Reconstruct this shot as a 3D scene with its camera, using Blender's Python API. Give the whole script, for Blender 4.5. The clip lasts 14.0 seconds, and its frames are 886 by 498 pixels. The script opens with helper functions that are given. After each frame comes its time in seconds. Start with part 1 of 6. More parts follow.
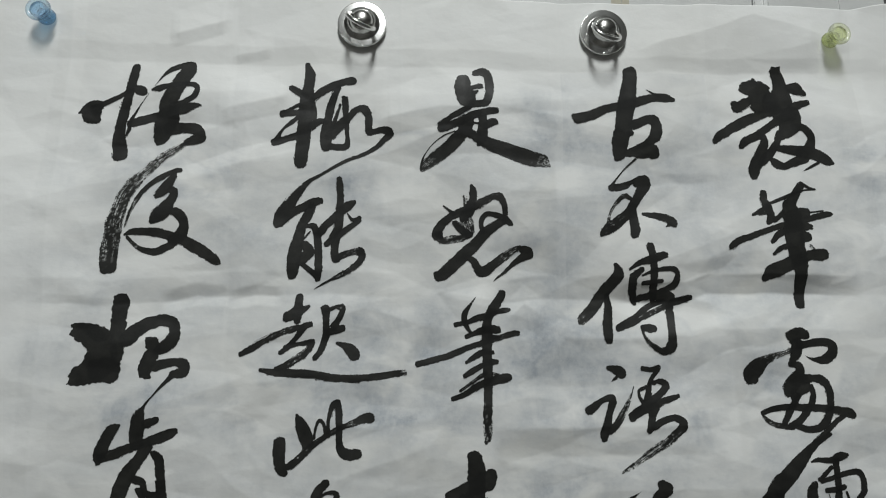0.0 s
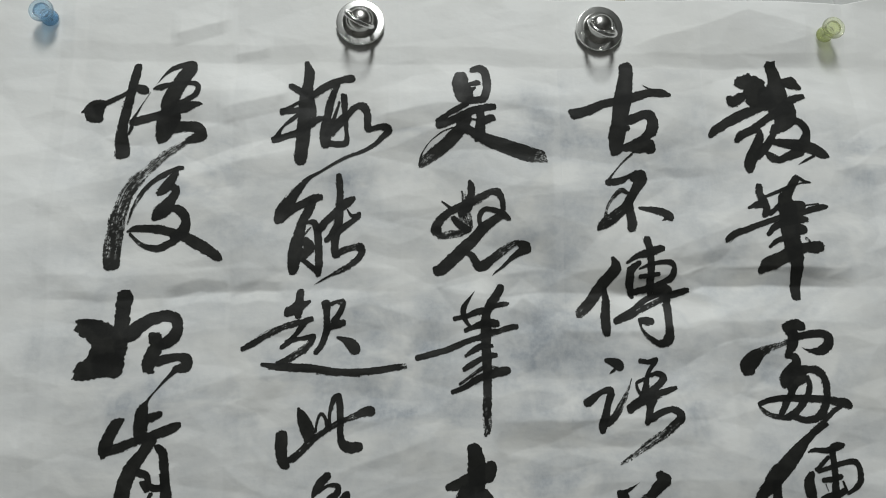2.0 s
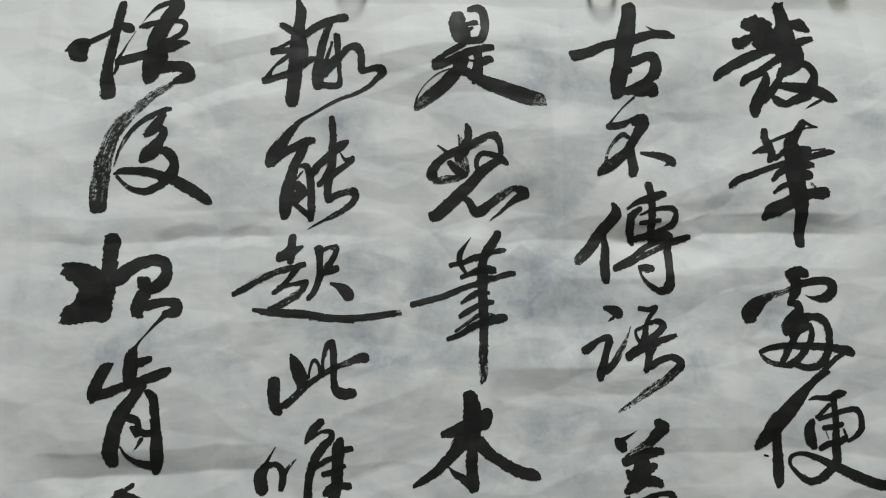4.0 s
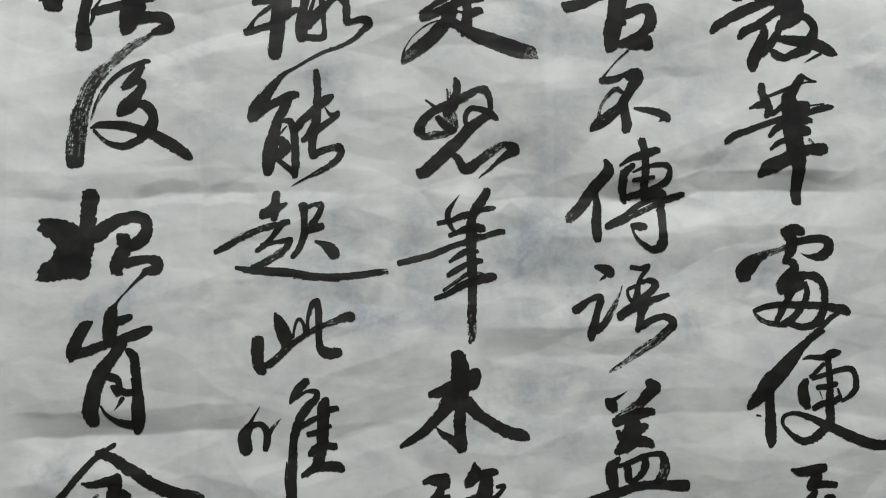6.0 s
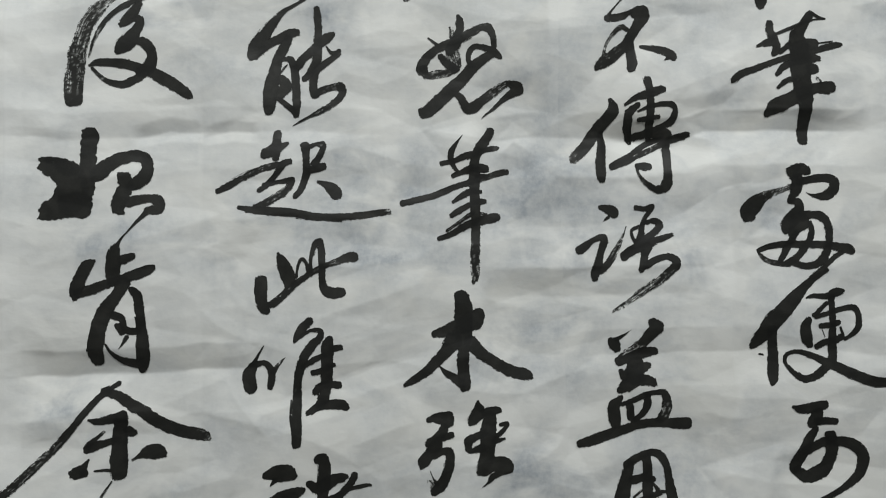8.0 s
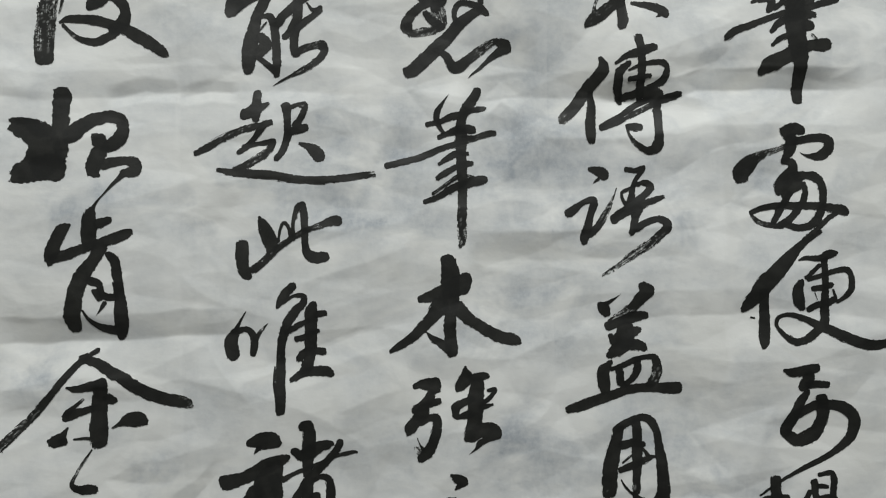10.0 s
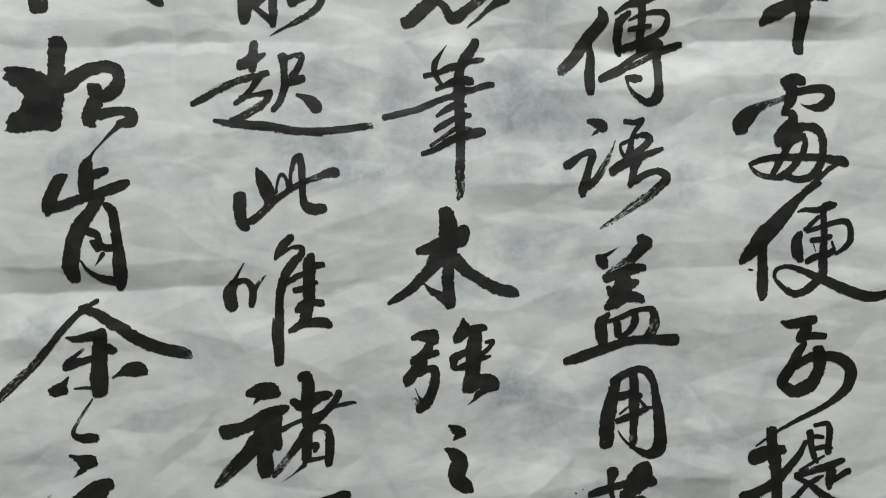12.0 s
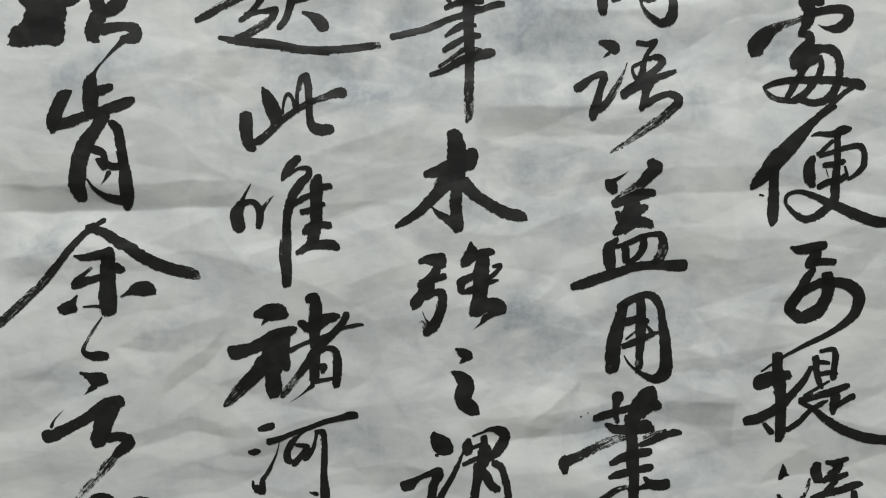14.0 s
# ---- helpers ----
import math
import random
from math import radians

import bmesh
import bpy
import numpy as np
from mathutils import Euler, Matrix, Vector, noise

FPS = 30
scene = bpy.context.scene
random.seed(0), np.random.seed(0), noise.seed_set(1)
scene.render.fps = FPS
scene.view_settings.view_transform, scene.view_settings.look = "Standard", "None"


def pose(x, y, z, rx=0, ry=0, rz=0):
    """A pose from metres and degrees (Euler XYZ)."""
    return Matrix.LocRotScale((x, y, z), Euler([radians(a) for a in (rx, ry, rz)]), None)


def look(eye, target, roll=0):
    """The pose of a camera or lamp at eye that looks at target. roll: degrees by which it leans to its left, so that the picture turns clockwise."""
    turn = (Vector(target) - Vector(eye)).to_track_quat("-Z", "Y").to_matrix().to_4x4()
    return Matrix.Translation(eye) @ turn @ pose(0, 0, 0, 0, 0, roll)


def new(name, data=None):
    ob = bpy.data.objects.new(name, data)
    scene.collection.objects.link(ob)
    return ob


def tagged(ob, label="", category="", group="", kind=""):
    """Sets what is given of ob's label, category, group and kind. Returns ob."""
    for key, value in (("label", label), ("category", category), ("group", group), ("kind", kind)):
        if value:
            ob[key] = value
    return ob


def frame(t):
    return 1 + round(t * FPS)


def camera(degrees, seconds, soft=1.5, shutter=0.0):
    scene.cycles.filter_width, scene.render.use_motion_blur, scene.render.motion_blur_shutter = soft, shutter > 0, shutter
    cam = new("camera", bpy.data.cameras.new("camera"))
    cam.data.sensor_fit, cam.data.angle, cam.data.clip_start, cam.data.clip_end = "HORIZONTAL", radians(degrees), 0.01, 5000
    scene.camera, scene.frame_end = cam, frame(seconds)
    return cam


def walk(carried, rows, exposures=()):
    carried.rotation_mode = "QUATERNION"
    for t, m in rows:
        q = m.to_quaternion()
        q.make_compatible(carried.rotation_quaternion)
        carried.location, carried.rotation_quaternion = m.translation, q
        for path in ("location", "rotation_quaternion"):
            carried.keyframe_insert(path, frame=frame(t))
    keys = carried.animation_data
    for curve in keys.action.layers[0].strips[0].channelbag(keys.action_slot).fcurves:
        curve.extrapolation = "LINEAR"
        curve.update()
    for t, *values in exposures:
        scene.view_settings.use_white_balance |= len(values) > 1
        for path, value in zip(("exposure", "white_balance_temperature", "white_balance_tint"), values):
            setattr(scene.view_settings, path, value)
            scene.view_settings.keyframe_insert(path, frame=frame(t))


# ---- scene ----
cam = camera(74.0, 14.0, soft=1.05)
PATH = [
    (0, (-0.01479, -0.29630, 1.46180), (0.01027, 0.19827, 1.53088), -0.63),
    (0.5, (-0.01694, -0.29860, 1.46395), (0.00473, 0.19577, 1.53552), -0.57),
    (1, (-0.01602, -0.30222, 1.46483), (0.00720, 0.19153, 1.54013), -0.38),
    (1.5, (-0.01421, -0.30371, 1.46315), (0.01234, 0.18994, 1.53798), -0.64),
    (2, (-0.01317, -0.29939, 1.45853), (0.00989, 0.19523, 1.52794), -1.00),
    (2.5, (-0.01295, -0.29658, 1.45426), (0.00735, 0.19865, 1.52013), -0.90),
    (3, (-0.01231, -0.29476, 1.44995), (0.00839, 0.20107, 1.51102), -0.93),
    (5.5, (-0.00723, -0.28314, 1.43198), (0.01948, 0.21427, 1.47518), -0.61),
    (6, (-0.00552, -0.28203, 1.42920), (0.01861, 0.21581, 1.46885), -0.86),
    (6.5, (-0.00722, -0.28165, 1.42437), (0.01836, 0.21640, 1.46040), -0.79),
    (7, (-0.00373, -0.28123, 1.41920), (0.02368, 0.21717, 1.44823), -1.00),
    (7.5, (-0.00357, -0.28219, 1.41521), (0.02476, 0.21618, 1.44389), -1.05),
    (8, (-0.00720, -0.27951, 1.41054), (0.01669, 0.21943, 1.43245), -0.98),
    (10.5, (-0.00203, -0.27276, 1.39845), (0.02573, 0.22642, 1.40561), -1.31),
    (11, (-0.00210, -0.27292, 1.39543), (0.02342, 0.22640, 1.40070), -1.27),
    (11.5, (-0.00206, -0.27395, 1.39204), (0.02283, 0.22542, 1.39514), -1.27),
    (12, (-0.00130, -0.27260, 1.38531), (0.02461, 0.22671, 1.38112), -1.31),
    (12.5, (-0.00179, -0.27167, 1.38029), (0.02478, 0.22752, 1.37033), -1.20),
    (13, (-0.00390, -0.27213, 1.37341), (0.02281, 0.22695, 1.35923), -0.89),
    (13.5, (-0.00298, -0.27331, 1.36864), (0.02092, 0.22575, 1.34954), -1.40),
    (14, (-0.00404, -0.27156, 1.36226), (0.01901, 0.22716, 1.33486), -0.94),
]
walk(cam, [(t, look(eye, target, roll)) for t, eye, target, roll in PATH], exposures=[(0, -0.48, 6470, 10), (7, -0.30, 6545, 10), (14, -0.15, 6560, 10)])

# ---- world, lamps and exposure ----
world = bpy.data.worlds.new("room_air")
world.use_nodes = True
world.node_tree.nodes["Background"].inputs[0].default_value = (0.8, 0.85, 0.9, 1)
world.node_tree.nodes["Background"].inputs[1].default_value = 0.05
scene.world = world


def area_lamp(name, x, y, z, sx, sy, watts, tint):
    data = bpy.data.lights.new(name, "AREA")
    data.shape, data.size, data.size_y, data.energy, data.color = "RECTANGLE", sx, sy, watts, tint
    ob = new(name, data)
    ob.matrix_world = pose(x, y, z)
    return ob


# one tube fitting runs away from the wall
area_lamp("tube_or_fill", 0.02, -0.78, 2.30, 0.12, 0.55, 17.5, (0.97, 1.0, 0.985))
# unseen fill light added deeper in the room to brighten the sheet frontally
area_lamp("tube_or_fill", -0.9, -3.4, 2.66, 0.16, 1.2, 12, (0.97, 1.0, 0.985))


# ---- materials ----
def shader(name):
    m = bpy.data.materials.new(name)
    m.use_nodes = True
    t = m.node_tree
    return m, t, t.nodes["Principled BSDF"]


def node(t, kind, **values):
    n = t.nodes.new(kind)
    for key, value in values.items():
        n.inputs[key.replace("_", " ")].default_value = value
    return n


def ramp(t, source, *stops):
    n = t.nodes.new("ShaderNodeValToRGB")
    while len(n.color_ramp.elements) < len(stops):
        n.color_ramp.elements.new(0.5)
    for e, (at, v) in zip(n.color_ramp.elements, stops):
        e.position, e.color = at, (v, v, v, 1) if isinstance(v, (int, float)) else (*v, 1)
    t.links.new(source, n.inputs[0])
    return n.outputs[0]


def mix(t, factor, a, b, mode="MIX"):
    n = t.nodes.new("ShaderNodeMix")
    n.data_type, n.blend_type = "RGBA", mode
    for socket, value in ((n.inputs[0], factor), (n.inputs[6], a), (n.inputs[7], b)):
        if isinstance(value, bpy.types.NodeSocket):
            t.links.new(value, socket)
        else:
            socket.default_value = value if isinstance(value, (int, float)) else (*value, 1)
    return n.outputs[2]


def place(t, scale=(1, 1, 1)):
    c = t.nodes.new("ShaderNodeTexCoord")
    m = t.nodes.new("ShaderNodeMapping")
    m.inputs["Scale"].default_value = scale
    t.links.new(c.outputs["Object"], m.inputs[0])
    return m.outputs[0]


def grain(t, at, scale, detail=4.0, rough=0.55, distortion=0.0):
    n = node(t, "ShaderNodeTexNoise", Scale=scale, Detail=detail, Roughness=rough, Distortion=distortion)
    t.links.new(at, n.inputs["Vector"])
    return n.outputs[0]


def relief(t, p, height, strength, distance):
    n = node(t, "ShaderNodeBump", Strength=strength, Distance=distance)
    t.links.new(height, n.inputs["Height"])
    t.links.new(n.outputs[0], p.inputs["Normal"])


def attribute(t, name):
    n = t.nodes.new("ShaderNodeAttribute")
    n.attribute_name = name
    return n.outputs["Fac"]


def rice_paper():
    m, t, p = shader("rice_paper")
    at, wide = place(t), place(t, (0.8, 1, 1.2))
    tone = ramp(t, grain(t, at, 13, 3), (0.32, (0.80, 0.805, 0.785)), (0.68, (0.87, 0.88, 0.87)))
    # thin beige-grey patches: warm stains, and shade beside the folds put in as colour
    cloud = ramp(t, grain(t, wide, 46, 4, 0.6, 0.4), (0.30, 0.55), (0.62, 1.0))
    tone = mix(t, mix(t, 1.0, cloud, attribute(t, "stain_and_shade"), "MULTIPLY"), tone, (0.47, 0.465, 0.43))
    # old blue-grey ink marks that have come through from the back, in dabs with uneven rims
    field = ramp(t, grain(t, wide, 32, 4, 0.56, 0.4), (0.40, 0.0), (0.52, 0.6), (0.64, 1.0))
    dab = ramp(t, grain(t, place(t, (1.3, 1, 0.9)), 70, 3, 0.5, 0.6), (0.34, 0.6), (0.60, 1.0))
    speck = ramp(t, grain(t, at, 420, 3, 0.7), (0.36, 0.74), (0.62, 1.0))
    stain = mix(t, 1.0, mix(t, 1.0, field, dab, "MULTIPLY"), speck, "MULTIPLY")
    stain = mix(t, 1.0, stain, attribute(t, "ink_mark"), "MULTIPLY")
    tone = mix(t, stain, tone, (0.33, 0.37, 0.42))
    # long fibres
    fibre = ramp(t, grain(t, place(t, (1, 1, 3.5)), 620, 3, 0.7), (0.3, 0.985), (0.7, 1.0))
    tone = mix(t, 1.0, tone, fibre, "MULTIPLY")
    t.links.new(tone, p.inputs["Base Color"])
    p.inputs["Roughness"].default_value = 0.86
    p.inputs["Specular IOR Level"].default_value = 0.25
    # the felt of the fibres over small cockles
    cockle = node(t, "ShaderNodeBump", Strength=0.35, Distance=0.0010)
    t.links.new(grain(t, wide, 95, 3, 0.5), cockle.inputs["Height"])
    fine = node(t, "ShaderNodeBump", Strength=0.12, Distance=0.0003)
    t.links.new(grain(t, at, 480, 5, 0.65), fine.inputs["Height"])
    t.links.new(cockle.outputs[0], fine.inputs["Normal"])
    t.links.new(fine.outputs[0], p.inputs["Normal"])
    return m


def ink_black():
    """Black ink: brownish grey where one thin layer lies, dense where strokes cross, pale where the brush ran dry."""
    m, t, p = shader("ink_black")
    at = place(t)
    dense = ramp(t, grain(t, at, 70, 6, 0.62), (0.3, (0.007, 0.0075, 0.007)), (0.55, (0.011, 0.0115, 0.0105)), (0.78, (0.020, 0.020, 0.018)))
    thin = ramp(t, grain(t, at, 140, 5, 0.65), (0.3, (0.013, 0.0135, 0.012)), (0.72, (0.032, 0.032, 0.028)))
    body = mix(t, attribute(t, "layers"), thin, dense)
    t.links.new(mix(t, attribute(t, "dryness"), body, (0.42, 0.43, 0.42)), p.inputs["Base Color"])
    t.links.new(ramp(t, grain(t, at, 60, 3), (0.3, 0.5), (0.7, 0.72)), p.inputs["Roughness"])
    p.inputs["Specular IOR Level"].default_value = 0.3
    relief(t, p, grain(t, at, 700, 4, 0.65), 0.25, 0.0003)
    return m


def chrome(name, colour, rough):
    m, t, p = shader(name)
    p.inputs["Base Color"].default_value = (*colour, 1)
    p.inputs["Metallic"].default_value = 1.0
    at = place(t)
    t.links.new(ramp(t, grain(t, at, 120, 3), (0.3, rough * 0.92), (0.7, rough * 1.1)), p.inputs["Roughness"])
    return m


def clear_plastic(name, colour):
    m, t, p = shader(name)
    p.inputs["Base Color"].default_value = (*colour, 1)
    p.inputs["Transmission Weight"].default_value = 0.92
    p.inputs["IOR"].default_value = 1.45
    at = place(t)
    t.links.new(ramp(t, grain(t, at, 400, 3), (0.3, 0.01), (0.7, 0.03)), p.inputs["Roughness"])
    thin = node(t, "ShaderNodeBsdfTransparent", Color=(*(0.88 + 0.1 * c for c in colour), 1))
    both = node(t, "ShaderNodeMixShader", Fac=0.52)
    t.links.new(p.outputs[0], both.inputs[1])
    t.links.new(thin.outputs[0], both.inputs[2])
    t.links.new(both.outputs[0], t.nodes["Material Output"].inputs[0])
    return m


def plaster(name, colour, scale=30):
    m, t, p = shader(name)
    at = place(t)
    low = tuple(c * 0.93 for c in colour)
    t.links.new(ramp(t, grain(t, at, scale, 5), (0.35, low), (0.65, colour)), p.inputs["Base Color"])
    t.links.new(ramp(t, grain(t, at, scale * 3, 3), (0.3, 0.4), (0.7, 0.6)), p.inputs["Roughness"])
    relief(t, p, grain(t, at, scale * 12, 4), 0.1, 0.001)
    return m


PAPER, INK = rice_paper(), ink_black()
STEEL, RING = chrome("nickel_plate", (0.50, 0.50, 0.48), 0.24), chrome("bright_wire", (0.66, 0.66, 0.65), 0.18)
PLATE = chrome("satin_nickel", (0.58, 0.585, 0.57), 0.21)
BLUE, GREEN = clear_plastic("blue_plastic", (0.14, 0.44, 0.76)), clear_plastic("green_plastic", (0.72, 0.82, 0.28))
PALE_BLUE, PALE_GREEN = clear_plastic("pale_blue_plastic", (0.52, 0.76, 0.92)), clear_plastic("pale_green_plastic", (0.90, 0.95, 0.62))
PANEL, ROOM = plaster("panel_paint", (0.62, 0.63, 0.62)), plaster("room_paint", (0.58, 0.58, 0.565), 12)
DARK, TRIM = plaster("joint_shade", (0.42, 0.42, 0.42)), plaster("trim_paint", (0.74, 0.75, 0.74))
FLOOR, TAPE = plaster("floor_cover", (0.32, 0.31, 0.29), 9), plaster("tape_paper", (0.47, 0.44, 0.35), 160)


# ---- making of meshes ----
def part(name, bm, material, parent=None, label=""):
    me = bpy.data.meshes.new(name)
    bm.to_mesh(me)
    bm.free()
    me.materials.append(material)
    me.set_sharp_from_angle(angle=radians(30))
    ob = new(name, me)
    ob.parent = parent
    return tagged(ob, label)


def box(bm, lo, hi, bevel=0.0):
    size, mid = [b - a for a, b in zip(lo, hi)], [(a + b) / 2 for a, b in zip(lo, hi)]
    made = bmesh.ops.create_cube(bm, size=1, matrix=Matrix.Translation(mid) @ Matrix.Diagonal((*size, 1)))
    if bevel:
        edges = list({e for v in made["verts"] for e in v.link_edges})
        bmesh.ops.bevel(bm, geom=edges, offset=bevel, segments=2, affect="EDGES")
    return bm


def lathe(bm, profile, turns=48):
    rings = []
    for r, h in profile:
        if r < 1e-6:
            rings.append([bm.verts.new((0, 0, h))])
        else:
            rings.append([bm.verts.new((r * math.cos(a), r * math.sin(a), h)) for a in (math.tau * i / turns for i in range(turns))])
    for lower, upper in zip(rings, rings[1:]):
        for i in range(turns):
            j = (i + 1) % turns
            ring = [lower[i % len(lower)], lower[j % len(lower)], upper[j % len(upper)], upper[i % len(upper)]]
            face = bm.faces.new(list(dict.fromkeys(ring)))
            face.smooth = True
    return bm


def torus(bm, big, small, turns=56, sides=14, m=Matrix()):
    rows = []
    for i in range(turns):
        a = math.tau * i / turns
        rows.append([bm.verts.new(m @ Vector(((big + small * math.cos(b)) * math.cos(a), (big + small * math.cos(b)) * math.sin(a), small * math.sin(b))))
                     for b in (math.tau * k / sides for k in range(sides))])
    for i in range(turns):
        for k in range(sides):
            a, b = rows[i], rows[(i + 1) % turns]
            bm.faces.new((a[k], b[k], b[(k + 1) % sides], a[(k + 1) % sides])).smooth = True
    return bm


# ---- the room ----
def slab(name, lo, hi, material, label, category):
    return tagged(part(name, box(bmesh.new(), lo, hi), material, None, label), category=category, kind="structure")


WALL = 0.0125  # face of the panelled wall behind the sheet
slab("floor", (-2.6, -4.8, -0.1), (2.6, 0.2, 0), FLOOR, "plain grey floor covering of the room", "floor")
slab("ceiling", (-2.6, -4.8, 2.7), (2.6, 0.2, 2.8), ROOM, "plain white painted ceiling", "ceiling")
slab("wall_south", (-2.6, -4.9, 0), (2.6, -4.8, 2.7), ROOM, "plain white painted wall", "wall")
slab("wall_west", (-2.7, -4.8, 0), (-2.6, 0.2, 2.7), ROOM, "plain white painted wall", "wall")
slab("wall_east", (2.6, -4.8, 0), (2.7, 0.2, 2.7), ROOM, "plain white painted wall", "wall")
wall = slab("wall_north", (-2.6, WALL + 0.0025, 0), (2.6, 0.2, 2.7), DARK, "light grey panelled wall with narrow dark joints", "wall")


def wall_panel(x0, x1, proud=0.0):
    return part("panel", box(bmesh.new(), (x0, WALL - proud, 0.02), (x1, WALL + 0.0024, 2.68), 0.0005), PANEL, wall)


wall_panel(-2.58, 0.1820)
wall_panel(0.1912, 0.2620)
slip = box(bmesh.new(), (0.2340, WALL - 0.0005, 0.03), (0.2612, WALL + 0.0006, 2.67))
part("cover_strip", slip, PANEL, wall)
# near-black strip that draws the dark line of this joint
part("joint_line", box(bmesh.new(), (0.2622, WALL + 0.0008, 0.02), (0.2648, WALL + 0.0024, 2.68)), plaster("joint_line_dark", (0.09, 0.09, 0.09)), wall, "dark narrow strip in a panel joint")
wall_panel(0.2650, 2.58)
bm = box(bmesh.new(), (0.1828, WALL - 0.0004, 0.02), (0.1910, WALL + 0.0024, 2.68), 0.0006)
box(bm, (0.1884, WALL - 0.0014, 0.02), (0.1898, WALL + 0.0003, 2.675), 0.0004)
part("joint_strip", bm, TRIM, wall, "white ridged strip covering a panel joint")


# ---- the sheet: one surface, on which the ink lies ----
LATTICE = np.random.default_rng(7).random((256, 256))


def smooth_noise(u, v, salt=0):
    """Values 0 to 1 on a unit lattice, smoothly joined."""
    u, v = np.asarray(u, float) + salt * 17.31, np.asarray(v, float) + salt * 41.77
    i, j = np.floor(u).astype(int), np.floor(v).astype(int)
    a, b = u - i, v - j
    a, b = a * a * a * (a * (a * 6 - 15) + 10), b * b * b * (b * (b * 6 - 15) + 10)
    g = lambda p, q: LATTICE[(i + p) % 256, (j + q) % 256]
    return (g(0, 0) * (1 - a) + g(1, 0) * a) * (1 - b) + (g(0, 1) * (1 - a) + g(1, 1) * a) * b


def facets(u, v, salt):
    """Random heights joined by flat triangles, as in crumpled paper."""
    u, v = u + 0.5 * smooth_noise(u * 0.9, v * 0.9, salt + 50), v + 0.5 * smooth_noise(u * 0.9, v * 0.9, salt + 51)
    u, v = u + salt * 13.7, v + salt * 29.3
    i, j = np.floor(u).astype(int), np.floor(v).astype(int)
    a, b = u - i, v - j
    g = lambda p, q: LATTICE[(i + p) % 256, (j + q) % 256]
    h00, h10, h01, h11 = g(0, 0), g(1, 0), g(0, 1), g(1, 1)
    one = np.where(a + b < 1, h00 + a * (h10 - h00) + b * (h01 - h00), h11 + (1 - a) * (h01 - h11) + (1 - b) * (h10 - h11))
    two = np.where(a > b, h00 + a * (h10 - h00) + b * (h11 - h10), h00 + b * (h01 - h00) + a * (h11 - h01))
    return np.where(LATTICE[(i * 3 + 7) % 256, (j * 5 + 3) % 256] < 0.5, one, two) - 0.5


def fold(x, z, line, depth, up, down):
    """A bent fold along a line of (x, z) from left to right; flat flanks reach up and down from it. Negative: a valley."""
    lx, lz = zip(*line)
    off = z - np.interp(x, lx, lz) + 0.0016 * (smooth_noise(x / 0.012, 0 * x, 3) - 0.5)
    end = 0.16 * (lx[-1] - lx[0])
    fade = np.clip((x - lx[0]) / end, 0, 1) * np.clip((lx[-1] - x) / end, 0, 1)
    force = 0.7 + 0.6 * smooth_noise(x / 0.03, 0 * x + lz[0] * 40, 9)
    return depth * fade * force * np.clip(np.where(off > 0, 1 - off / up, 1 + off / down), 0, 1)


def mark(x, z, x0, z0, rx, rz, strength):
    d = ((x - x0) / rx) ** 2 + ((z - z0) / rz) ** 2
    return strength * np.exp(-d * 0.9)


